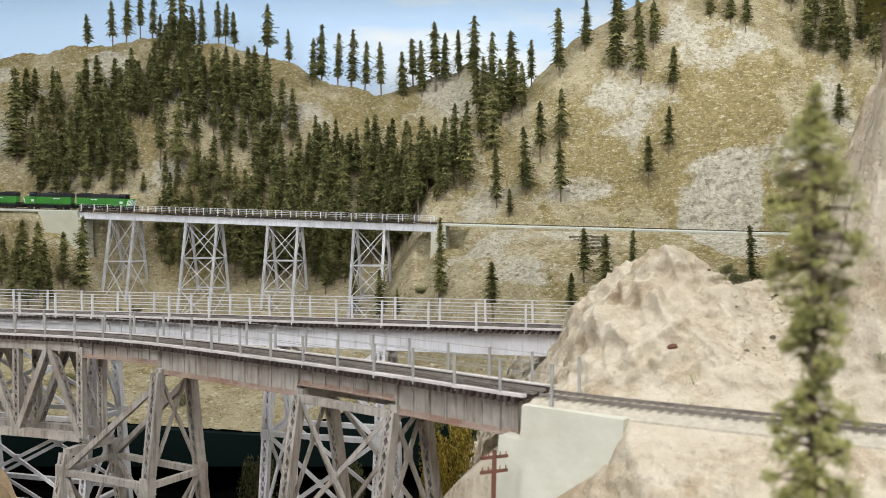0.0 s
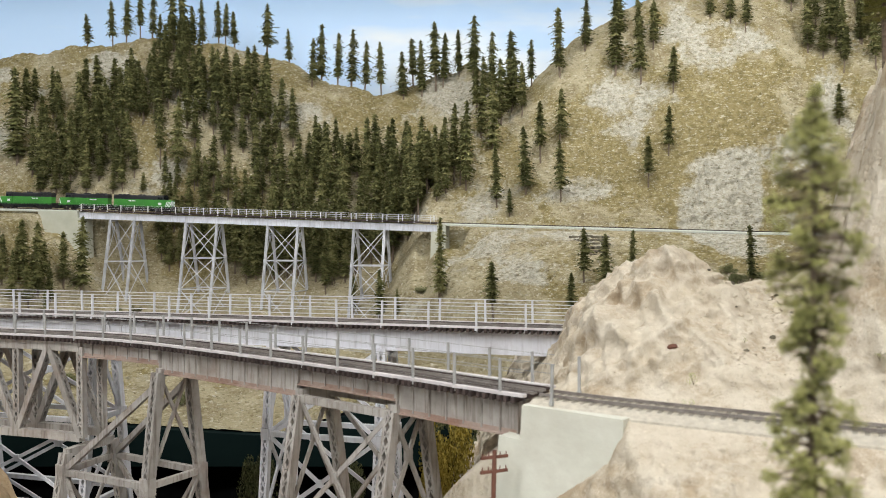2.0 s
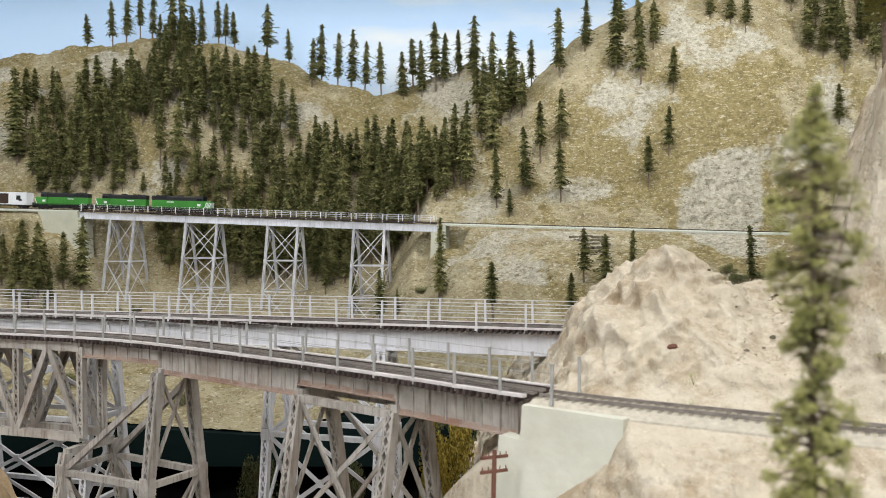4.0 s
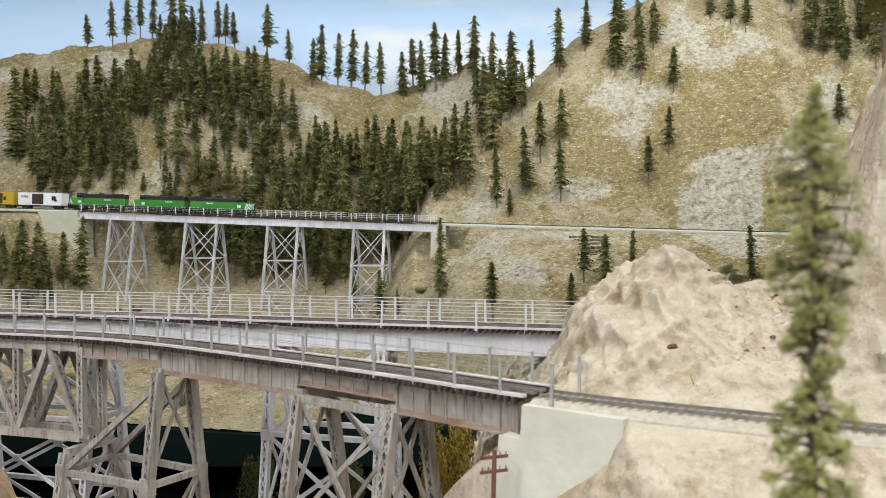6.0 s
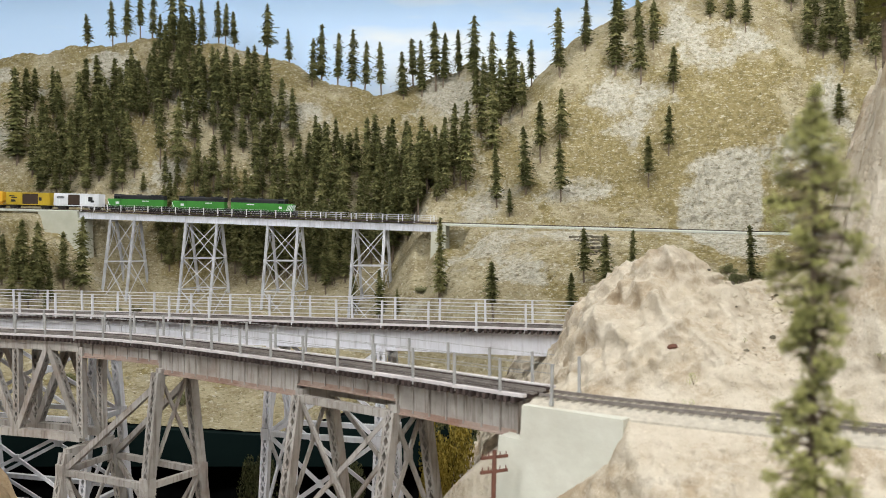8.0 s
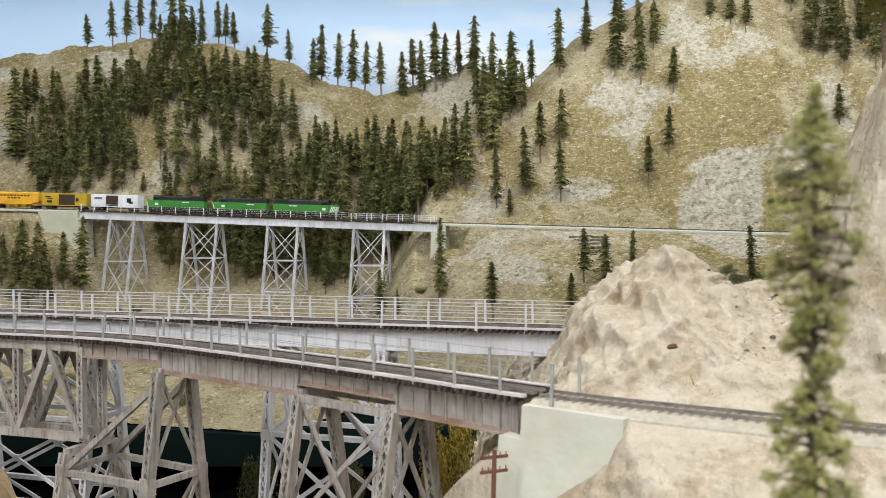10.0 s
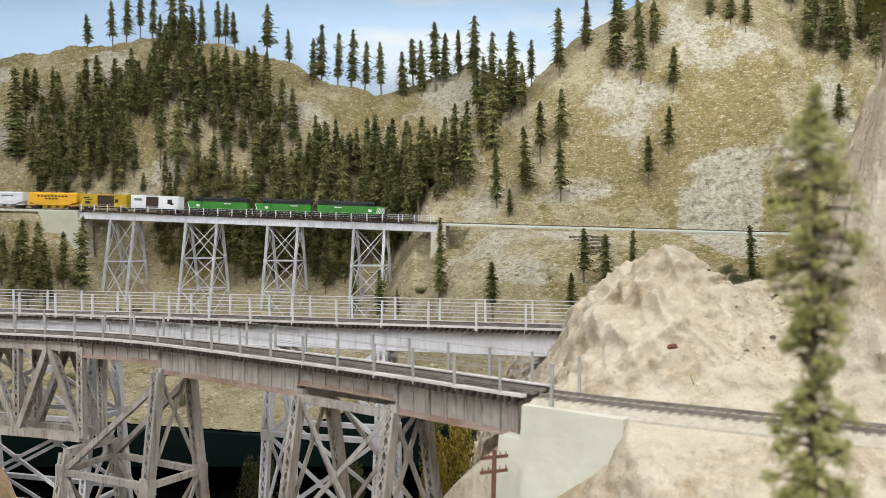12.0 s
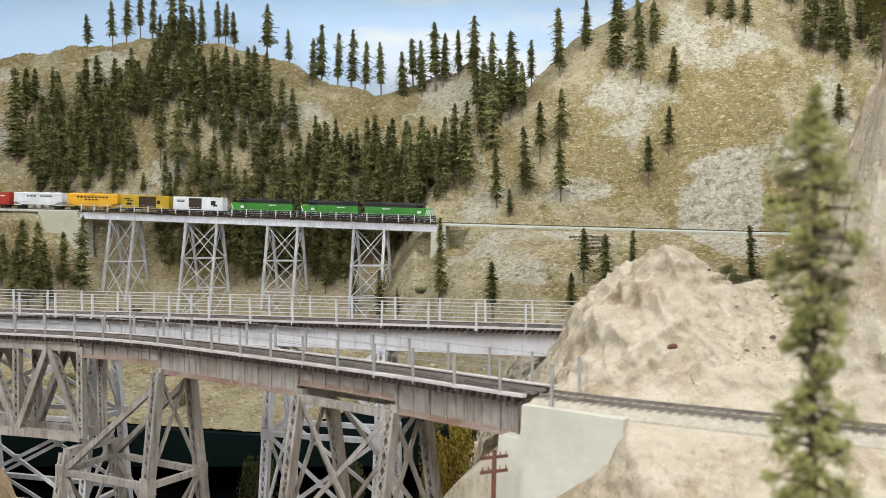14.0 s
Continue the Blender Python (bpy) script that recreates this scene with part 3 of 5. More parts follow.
tagged(near, "pale plaster rock canyon wall with a track ledge", "rock", kind="structure")


# the near bench that carries the canyon
bench = thing("bench", "dark painted bench under the near canyon scenery", "bench")
bm = bmesh.new()
box(bm, -1.15, 0.75, 0.18, 1.28, 0.925, 0.965)
part("bench_top", bm, M_FASCIA, bench)
bm = bmesh.new()
box(bm, -1.17, 0.77, 0.155, 0.179, 0.80, 1.00)
part("front_board", bm, M_FASCIA, bench)
for x in (-1.08, 0.68):
    for y in (0.25, 1.2):
        bm = bmesh.new()
        box(bm, x - 0.03, x + 0.03, y - 0.03, y + 0.03, 0.0, 0.925)
        part("leg", bm, M_FASCIA, bench)


# ---- railways ----
def rails(line, s0, s1, parent, lift=0.0, guard=True, centre=0.023, metal=M_RAIL):
    st = line.span(s0, s1)
    offs = [(-0.00825, 0.0021), (0.00825, 0.0021)] + ([(-0.0045, 0.0014), (0.0045, 0.0014)] if guard else [])
    for o, h in offs:
        bm = bmesh.new()
        sweep(bm, st, centre + o - 0.0009, centre + o + 0.0009, lift, lift + 0.0007)
        sweep(bm, st, centre + o - 0.0003, centre + o + 0.0003, lift + 0.0007, lift + h - 0.0006)
        sweep(bm, st, centre + o - 0.0005, centre + o + 0.0005, lift + h - 0.0006, lift + h)
        part("rail" if h > 0.002 else "guard_rail", bm, metal, parent)


TIES = {}


def ties(line, s0, s1, parent, pitch, length=0.034, lift=-0.004, high=0.004, centre=0.023, wood=M_TIE):
    if wood.name not in TIES:
        bm = bmesh.new()
        box(bm, -0.0014, 0.0014, -0.5, 0.5, 0, 1)
        TIES[wood.name] = mesh_of("tie", bm, wood)
    n = int((s1 - s0) / pitch)
    for i in range(n):
        s = s0 + (i + 0.5) * pitch
        p, _ = line.at(s, centre)
        m = pose(p.x, p.y, p.z + lift, 0, 0, math.degrees(line.heading(s)) + random.uniform(-0.8, 0.8))
        shared("tie", TIES[wood.name], parent, m @ Matrix.Diagonal((1, length + random.uniform(-0.001, 0.001), high, 1)))


def railing(line, s0, s1, parent, spacing, width, height, material=M_RAILING, first=0.0, post=0.0018, wire=0.0004, wires_to=None):
    bm = bmesh.new()
    box(bm, -post / 2, post / 2, -post / 2, post / 2, -0.004, height)
    box(bm, -post * 0.7, post * 0.7, -post * 0.75, post * 0.75, -0.005, -0.002)
    me = mesh_of("railing_post", bm, material)
    for out in (0.0005, width - 0.0005):
        s = s0 + first
        while s < s1:
            p, _ = line.at(s, out)
            shared("railing_post", me, parent, pose(p.x, p.y, p.z, random.uniform(-1.2, 1.2), random.uniform(-1.2, 1.2), math.degrees(line.heading(s))))
            s += spacing
        for k in (0.36, 0.66, 0.97):
            bm = bmesh.new()
            sweep(bm, line.span(s0, wires_to or s1), out - wire * 0.8, out + wire * 0.8, height * k - wire, height * k + wire)
            part("railing_wire", bm, material, parent)


def girder(line, s0, s1, parent, depth, inset, width, material, flange=None, pitch=0.018, top=-0.0064, ribs=True):
    """A span of two plate girders with flanges, web stiffeners and end plates."""
    for out in (inset, width - inset):
        bm = bmesh.new()
        st = line.span(s0, s1)
        sweep(bm, st, out - 0.0006, out + 0.0006, top - depth, top)
        sweep(bm, st, out - 0.003, out + 0.003, top - 0.0012, top)
        n = max(2, round((s1 - s0) / pitch))
        for i in range(n + 1):
            if not ribs and 0 < i < n:
                continue
            s = s0 + (s1 - s0) * i / n
            s = min(max(s, s0 + 0.0008), s1 - 0.0008)
            w = 0.0014 if 0 < i < n else 0.003
            sweep(bm, [line.at(s - 0.0006), line.at(s + 0.0006)], out - 0.0006 - w, out + 0.0006 + w, top - depth + 0.0012, top - 0.0012)
        part("plate_girder", bm, material, parent)
        bm = bmesh.new()
        sweep(bm, st, out - 0.0034, out + 0.0034, top - depth - 0.0012, top - depth)
        if flange:
            sweep(bm, st, out - 0.0010, out + 0.0010, top - depth, top - depth + 0.0035)
        part("bottom_flange", bm, flange or material, parent)


def deck(line, s0, s1, parent, width, tie_pitch, edge=M_WALKWAY):
    for a in (-0.001, width - 0.004):
        bm = bmesh.new()
        sweep(bm, line.span(s0, s1), a, a + 0.005, -0.0022, 0.0)
        part("walkway_plank", bm, edge, parent)
    bm = bmesh.new()
    for a in (0.006, width - 0.0085):
        sweep(bm, line.span(s0, s1), a, a + 0.0025, -0.0023, -0.0005)
    part("guard_timber", bm, M_TIE, parent)
    ties(line, s0, s1, parent, tie_pitch, width + 0.006, -0.0066, 0.004, width / 2)
    rails(line, s0, s1, parent, -0.0023, True, width / 2)


def tower(line, sa, sb, parent, top, base, width, batter, levels, leg, material, lace=True, sub=0.6, spread=0.36):
    """Four battered legs in two bents, struts, and crossed bracing on every side.
    top and base: heights; levels: fractions of the way down where struts run."""
    legs = {}
    for i, s in enumerate((sa, sb)):
        for j, side in enumerate((-1, 1)):
            p, n = line.at(s, width / 2)
            t = Vector((n.y, -n.x, 0))
            off = spread * width * side
            a = Vector((p.x, p.y, top)) + n * off
            bq = Vector((p.x, p.y, base)) + n * (off + side * batter * (top - base))
            legs[i, j] = (a, bq, n, t)
            bm = bmesh.new()
            if lace:
                lattice_bar(bm, a, bq, leg, leg * 0.85, t)
            else:
                bar(bm, a, bq, leg, leg * 0.85, t)
            part("tower_leg", bm, material, parent)
    faces = [((0, 0), (1, 0)), ((0, 1), (1, 1)), ((0, 0), (0, 1)), ((1, 0), (1, 1))]
    for u, v in faces:
        la, lb = legs[u], legs[v]
        side = la[2] if u[1] != v[1] else la[3]
        out = la[3] if u[1] != v[1] else la[2]
        prev = 0.0
        for k in levels:
            p0, p1 = la[0].lerp(la[1], prev), lb[0].lerp(lb[1], prev)
            q0, q1 = la[0].lerp(la[1], k), lb[0].lerp(lb[1], k)
            if k < 1:
                bm = bmesh.new()
                bar(bm, q0, q1, leg * sub, leg * sub, (0, 0, 1))
                part("strut", bm, material, parent)
            for e0, e1 in ((p0, q1), (p1, q0)):
                bm = bmesh.new()
                bar(bm, e0, e1, leg * sub * 0.75, leg * sub * 0.4, (0, 0, 1))
                part("brace", bm, material, parent)
            a = (q1 - q0).normalized()
            share = (p1 - p0).length / ((p1 - p0).length + (q1 - q0).length)
            for c, r in ((p0.lerp(q1, share), 0.55), (q0, 0.85), (q1, 0.85)):
                if k == 1 and r > 0.8:
                    continue
                o = a.cross(Vector((0, 0, 1))) * leg * (0.47 if r > 0.8 else 0.16)
                r *= leg
                z = Vector((0, 0, r * 0.8))
                bm = bmesh.new()
                hexa(bm, [c - a * r * 0.7 - z - o, c + a * r * 0.7 - z - o, c + a * r * 0.7 - z + o, c - a * r * 0.7 - z + o,
                          c - a * r * 0.7 + z - o, c + a * r * 0.7 + z - o, c + a * r * 0.7 + z + o, c - a * r * 0.7 + z + o])
                part("gusset_plate", bm, material, parent)
            prev = k
    for i in (0, 1):
        bm = bmesh.new()
        bar(bm, legs[i, 0][0], legs[i, 1][0], leg * 1.1, leg * 0.9, (0, 0, 1))
        part("bent_cap", bm, material, parent)
    return legs


# the front viaduct
W = 0.046
S_LEFT = front.near_x(-0.93)
viaduct = thing("curved_viaduct", "curved grey steel viaduct with rust-streaked girders", "bridge", "viaducts")
deck(front, S_LEFT, ABUT, viaduct, W, 0.0062)
railing(front, S_LEFT, ABUT + 0.045, viaduct, 0.0428, W, 0.0238, M_POST, first=0.012, wire=0.00022, wires_to=ABUT)
sA0, sA, sB, sC, sD = (front.near_x(v) for v in (-0.413, -0.304, -0.136, -0.042, 0.052))
girder(front, sA0, sA, viaduct, 0.0165, 0.008, W, M_STEEL, M_RUST)
girder(front, sA, sB, viaduct, 0.0255, 0.008, W, M_STEEL, M_RUST)
girder(front, sB, sC, viaduct, 0.0150, 0.008, W, M_STEEL, M_RUST)
girder(front, sC, sD, viaduct, 0.0255, 0.008, W, M_STEEL, M_RUST)
zt = FRONT_Z - 0.0315
tower(front, sB + 0.004, sC - 0.002, viaduct, zt, 0.96, W, 0.18, (0.42, 1.0), 0.0105, M_STEEL, sub=0.5, spread=0.43)
# longitudinal top struts of that tower
for out in (0.07 * W, 0.93 * W):
    bm = bmesh.new()
    bar(bm, front.at(sB + 0.004, out)[0] - Vector((0, 0, 0.0335)), front.at(sC - 0.002, out)[0] - Vector((0, 0, 0.0335)), 0.0065, 0.006, (0, 0, 1))
    part("top_strut", bm, M_STEEL, viaduct)


def leg_point(s, side, z, batter, top, spread=0.45):
    """Place on a battered leg at height z: side -1 is the near one."""
    p, n = front.at(s, W / 2)
    q = p + n * side * (spread * W + batter * (top - z))
    return Vector((q.x, q.y, z))


def member(name, p, q, wide, deep, side, laced=False):
    bm = bmesh.new()
    (lattice_bar if laced else bar)(bm, p, q, wide, deep, side)
    part(name, bm, M_STEEL, viaduct)


# pier between the truss and the first girder: a tall bent, a short bent under the truss, tied by long diagonals
STRUT, SEAT, FOOT = 1.136, 1.156, 0.96
n = front.at(sA)[1]
t = Vector((n.y, -n.x, 0))
for side in (-1, 1):
    tall_top, tall_mid, tall_low = (leg_point(sA + 0.002, side, z, 0.12, zt) for z in (zt, STRUT, FOOT))
    short_top, short_mid, short_low = (leg_point(sA0 - 0.004, side, z, 0.19, SEAT, 0.75) for z in (SEAT, STRUT, FOOT))
    member("tower_leg", tall_top, tall_low, 0.0115, 0.010, t, True)
    member("tower_leg", short_top, short_low, 0.0115, 0.010, t, True)
    member("diagonal_brace", tall_top - Vector((0, 0, 0.012)), short_mid, 0.0062, 0.006, (0, 0, 1))
    member("strut", tall_mid, short_mid, 0.0068, 0.006, (0, 0, 1))
    member("brace", tall_mid, short_low, 0.005, 0.004, (0, 0, 1))
    member("brace", short_mid, tall_low, 0.005, 0.004, (0, 0, 1))
    for q in (tall_mid, short_mid):
        member("gusset_plate", q - Vector((0, 0, 0.009)), q + Vector((0, 0, 0.009)), 0.0130, 0.0108, t)
for s, top in ((sA + 0.002, zt), (sA0 - 0.004, SEAT)):
    quad = {(side, z): leg_point(s, side, z, *((0.12, top) if top == zt else (0.19, top, 0.75))) for side in (-1, 1) for z in (top, STRUT, FOOT)}
    member("bent_cap", quad[-1, top], quad[1, top], 0.009, 0.008, (0, 0, 1))
    member("strut", quad[-1, STRUT], quad[1, STRUT], 0.0065, 0.006, (0, 0, 1))
    for z0, z1 in (((top, STRUT),) if top == zt else ()) + ((STRUT, FOOT),):
        member("brace", quad[-1, z0], quad[1, z1], 0.0034, 0.003, (0, 0, 1))
        member("brace", quad[1, z0], quad[-1, z1], 0.0034, 0.003, (0, 0, 1))
# deck truss at its west end
for out in (0.008, W - 0.008):
    top, low = FRONT_Z - 0.012, FRONT_Z - 0.116
    s1, pan = sA0, 0.092
    for a, z, name in ((top, 0.012, "top_chord"), (low, 0.009, "bottom_chord")):
        bm = bmesh.new()
        sweep(bm, front.span(S_LEFT, s1), out - 0.0042, out + 0.0042, a - FRONT_Z - z / 2, a - FRONT_Z + z / 2)
        part(name, bm, M_STEEL, viaduct)
    k = 0
    while s1 - k * pan > S_LEFT + pan:
        p0, n = front.at(s1 - k * pan, out)
        pm, _ = front.at(s1 - (k + 0.5) * pan, out)
        p1, _ = front.at(s1 - (k + 1) * pan, out)
        t = Vector((n.y, -n.x, 0))
        for p, q, lw in (((p0.x, p0.y, low), (p0.x, p0.y, top), 0.009), ((p0.x, p0.y, low), (pm.x, pm.y, top), 0.0085), ((pm.x, pm.y, top), (p1.x, p1.y, low), 0.0085)):
            bm = bmesh.new()
            lattice_bar(bm, p, q, lw, 0.007, n if lw < 0.009 else t)
            part("truss_member", bm, M_STEEL, viaduct)
        k += 1

# the silver viaduct behind it
mid = Line([(-1.10, 1.176), (-0.5115, 1.02), (0.071, 0.8655), (0.30, 0.805)], 1.299, 1)
mid_viaduct = thing("silver_viaduct", "silver grey plate girder viaduct on lattice towers", "bridge", "viaducts")
m0, m1 = mid.near_x(-1.0), mid.near_x(0.22)
WM = 0.05
deck(mid, m0, m1, mid_viaduct, WM, 0.0065)
railing(mid, m0, m1, mid_viaduct, 0.0548, WM, 0.0262, first=0.031, post=0.0022)
cuts = [m0] + [mid.near_x(v) for v in (-0.645, -0.422, -0.208, -0.068)] + [m1]
for a, c, ribbed in zip(cuts, cuts[1:], (True, False, True, True, True)):
    girder(mid, a, c, mid_viaduct, 0.0235, 0.009, WM, M_SILVER, None, 0.0175, ribs=ribbed)
tower(mid, cuts[3] + 0.003, cuts[4] - 0.003, mid_viaduct, 1.299 - 0.029, 0.96, WM, 0.12, (0.334, 0.67, 1.0), 0.0098, M_SILVER)
tower(mid, cuts[1] + 0.003, cuts[2] - 0.02, mid_viaduct, 1.299 - 0.029, 0.96, WM, 0.12, (0.334, 0.67, 1.0), 0.0098, M_SILVER)

# the far viaduct and its line
fx = np.concatenate([np.linspace(-3.05, -1.267, 18), np.linspace(-1.2, -0.03, 3), np.linspace(-0.0255, 1.8, 20)])
WF = 0.048
distant = Line([(x, float(far_y(x)) - WF / 2) for x in fx], lambda x: float(far_z(x)) + 0.0085, 2)
f0, f1 = distant.near_x(-1.30), distant.near_x(-0.020)
far_viaduct = thing("far_viaduct", "long silver grey viaduct on four steel towers", "bridge", "viaducts")
deck(distant, f0, f1, far_viaduct, WF, 0.0105, M_TIE)
railing(distant, f0, f1, far_viaduct, 0.0535, WF, 0.0205, first=0.01, post=0.0026, wire=0.00028)
fc = [f0] + [distant.near_x(v) for v in (-1.182, -1.083, -0.893, -0.772, -0.595, -0.483, -0.297, -0.189)] + [f1]
for i, (a, c) in enumerate(zip(fc, fc[1:])):
    girder(distant, a, c, far_viaduct, 0.0215, 0.007, WF, M_FARGIRDER, None, 0.018, -0.0095, ribs=i > 5)
for i in range(4):
    a, c = fc[1 + 2 * i] + 0.003, fc[2 + 2 * i] - 0.003
    pa, pc = distant.at(a)[0], distant.at(c)[0]
    zt = min(pa.z, pc.z) - 0.031
    gz = min(float(far_ground(x, y)) for x in (pa.x, pc.x) for y in (pa.y - 0.02, pa.y + 0.08)) - 0.005
    tower(distant, a, c, far_viaduct, zt, gz - 0.01, WF, 0.19, (0.36, 0.68, 1.0) if i else (0.52, 1.0), 0.0078, M_FARSTEEL, sub=0.42)


def track(line, s0, s1, label, name, pitch, centre, lift=-0.002, wood=M_TIE, stones=M_FARBALLAST):
    ob = thing(name, label, "track", "railway tracks")
    bm = bmesh.new()
    st = line.span(s0, s1)
    rings = [[bm.verts.new(p + n * (centre + o) + Vector((0, 0, lift + z))) for o, z in ((-0.027, -0.0095), (-0.026, -0.0050), (-0.017, -0.0012), (0.017, -0.0012), (0.026, -0.0050), (0.027, -0.0095))] for p, n in st]
    for r, s in zip(rings, rings[1:]):
        for i in range(6):
            bm.faces.new((r[i], s[i], s[(i + 1) % 6], r[(i + 1) % 6]))
    bm.faces.new(rings[0])
    bm.faces.new(rings[-1][::-1])
    part("ballast_bed", bm, stones, ob)
    ties(line, s0, s1, ob, pitch, 0.030, lift - (0.0046 if wood is M_DUSTY else 0.0042), 0.0038, centre, wood)
    rails(line, s0, s1, ob, lift - 0.0004, False, centre, M_TIE if stones is M_FARBALLAST else M_RAIL)


track(front, ABUT + 0.004, front.s[-1], "weathered track on a dusty ballasted ledge", "front_track", 0.0068, 0.023, -0.002, M_DUSTY, M_BALLAST)
track(distant, 0.02, f0 - 0.002, "ballasted track along the far hillside", "far_track", 0.009, WF / 2)
track(distant, f1 + 0.002, distant.s[-1] - 0.02, "ballasted track along the far hillside", "far_track", 0.009, WF / 2)


def abutment(name, line, s, inward, length, width, low, label, concrete=M_OLDCONCRETE):
    """Cast concrete block with a bearing shelf, a battered face and wing walls."""
    ob = thing(name, label, "abutment", "abutments")
    p, n = line.at(s, width / 2)
    t = Vector((n.y, -n.x, 0)) * inward
    top = p.z - 0.006

    def corner(a, c, z):
        q = p + t * a + n * c
        return (q.x, q.y, z)

    h = width / 2 + 0.006
    bm = bmesh.new()
    hexa(bm, [corner(-0.004, -h - 0.01, low), corner(length, -h - 0.01, low), corner(length, h, low), corner(-0.004, h, low),
              corner(0.002, -h, top), corner(length, -h, top), corner(length, h, top), corner(0.002, h, top)])
    part("back_wall", bm, concrete, ob)
    bm = bmesh.new()
    hexa(bm, [corner(-0.020, -h - 0.0096, low), corner(-0.003, -h - 0.0096, low), corner(-0.003, h, low), corner(-0.026, h, low),
              corner(-0.017, -h - 0.0010, top - 0.0245), corner(0.0015, -h - 0.0010, top - 0.0245), corner(0.0015, h, top - 0.0245), corner(-0.015, h, top - 0.0245)])
    part("bearing_seat", bm, concrete, ob)
    return ob


abutment("abutment", front, ABUT, 1, 0.079, W, 1.10, "pale concrete abutment under the front viaduct", M_CONCRETE)
abutment("abutment", distant, f0, -1, 0.165, WF, 1.18, "pale concrete abutment of the far viaduct")
abutment("abutment", distant, f1, 1, 0.03, WF, 1.24, "pale concrete abutment of the far viaduct")


# ---- trees ----
def conifer(variant, slim, tiers, bare, leaf, taper=0.55):
    """One conifer of unit height: a tapered trunk and whorls of drooping, ragged sprays."""
    rnd = random.Random(100 + variant)
    bm = bmesh.new()
    lean = Vector((rnd.uniform(-0.012, 0.012), rnd.uniform(-0.012, 0.012), 0))
    knots = [Vector((0, 0, -0.06)), lean + Vector((0, 0, 0.4)), lean * 0.3 + Vector((0, 0, 0.96))]
    for p, q, r0, r1 in ((knots[0], knots[1], 0.017, 0.011), (knots[1], knots[2], 0.011, 0.002)):
        cylinder(bm, p, q, r0, r1, 7)
    for _ in range(9):
        z, a = rnd.uniform(bare * 0.35, bare + 0.1), rnd.uniform(0, 6.28)
        l = rnd.uniform(0.02, 0.06)
        cylinder(bm, (0, 0, z), (l * math.cos(a), l * math.sin(a), z - 0.01), 0.003, 0.001, 4)
    trunk = mesh_of("trunk", bm, M_BARK)
    verts, faces = [], []
    gap = rnd.random() * 6.28
    for i in range(tiers):
        f = i / (tiers - 1)
        z0 = bare + (1 - bare) * f ** 0.95 * 0.985
        prof = (1.03 - f) ** taper * (0.86 + 0.14 * math.sin(f * 19 + variant)) * rnd.uniform(0.55, 1.15) * (0.55 + 0.45 * min(1, f * 6 + 0.3))
        reach = slim * prof + 0.010
        rise = 1.25 / tiers
        # a ragged skirt of needles closes the inside of each whorl
        tips = 9
        hub = len(verts)
        verts.append((0, 0, z0 + rise * 0.8))
        for j in range(tips * 2):
            a = 3.1416 * (j + rnd.uniform(-0.3, 0.3)) / tips + i * 1.7
            r = reach * (rnd.uniform(0.42, 0.85) if j % 2 else rnd.uniform(0.15, 0.40)) * (1 - 0.2 * math.cos(a - gap))
            verts.append((r * math.cos(a), r * math.sin(a), z0 - 0.16 * r + rnd.uniform(-0.25, 0.25) * rise))
        faces += [(hub, hub + 1 + j, hub + 1 + (j + 1) % (tips * 2)) for j in range(tips * 2)]
        n = max(5, int(6 + 5 * (1 - f)))
        for j in range(n):
            a = 6.283 * (j + rnd.uniform(-0.35, 0.35)) / n + i * 2.4
            r = reach * rnd.uniform(0.50, 1.22) * (1 - 0.22 * math.cos(a - gap))
            droop = rnd.uniform(-0.42, 0.0) * r
            zb = z0 + rnd.uniform(-0.3, 0.3) * rise
            m = max(3, int(2 + 5 * r / slim))
            for k in range(m):
                u = 0.25 + 0.75 * (k + rnd.uniform(0.2, 0.9)) / m
                c = Vector((math.cos(a) * r * u, math.sin(a) * r * u, zb + droop * u * u))
                size = (0.020 + 0.020 * rnd.random()) * (1.05 - 0.3 * u)
                d = Vector((math.cos(a + rnd.uniform(-0.9, 0.9)), math.sin(a + rnd.uniform(-0.9, 0.9)), rnd.uniform(-0.5, 0.1))).normalized()
                w = d.cross(Vector((rnd.uniform(-0.4, 0.4), rnd.uniform(-0.4, 0.4), 1))).normalized()
                b0 = len(verts)
                verts += [c - d * size * 0.7 + w * size * 0.25, c - d * size * 0.5 - w * size * 0.5, c + d * size * 1.1, c + w * size * 0.62 + Vector((0, 0, size * 0.25))]
                faces += [(b0, b0 + 1, b0 + 2), (b0, b0 + 2, b0 + 3)]
    me = bpy.data.meshes.new("crown")
    me.from_pydata(verts, [], faces)
    me.materials.append(leaf)
    return trunk, me


FORMS = [conifer(k, s, t, b, M_LEAF) for k, (s, t, b) in enumerate(
    ((0.215, 22, 0.22), (0.19, 24, 0.18), (0.245, 21, 0.16), (0.165, 24, 0.30), (0.21, 22, 0.13), (0.23, 20, 0.25), (0.18, 23, 0.12), (0.26, 22, 0.10), (0.20, 21, 0.26)))]
MODELS = []
for trunk_mesh, crown_mesh in FORMS:
    tree = thing("conifer", "slender dark green model conifer on the hillside", "tree", "hillside conifers")
    new("trunk", trunk_mesh).parent = tree
    new("crown", crown_mesh).parent = tree
    MODELS.append(tree)
USED = set()


PLANTED = []


def plant(x, y, h):
    """Note one conifer: its mesh form and its pose."""
    k = random.randrange(len(MODELS))
    wide = random.uniform(0.88, 1.15) * (0.20 / max(h, 0.1)) ** 0.35
    m = pose(x, y, float(far_ground(x, y)), random.uniform(-2.5, 2.5), random.uniform(-2.5, 2.5), random.uniform(0, 360)) @ Matrix.Diagonal((h * wide, h * wide, h, 1))
    PLANTED.append((k, m))


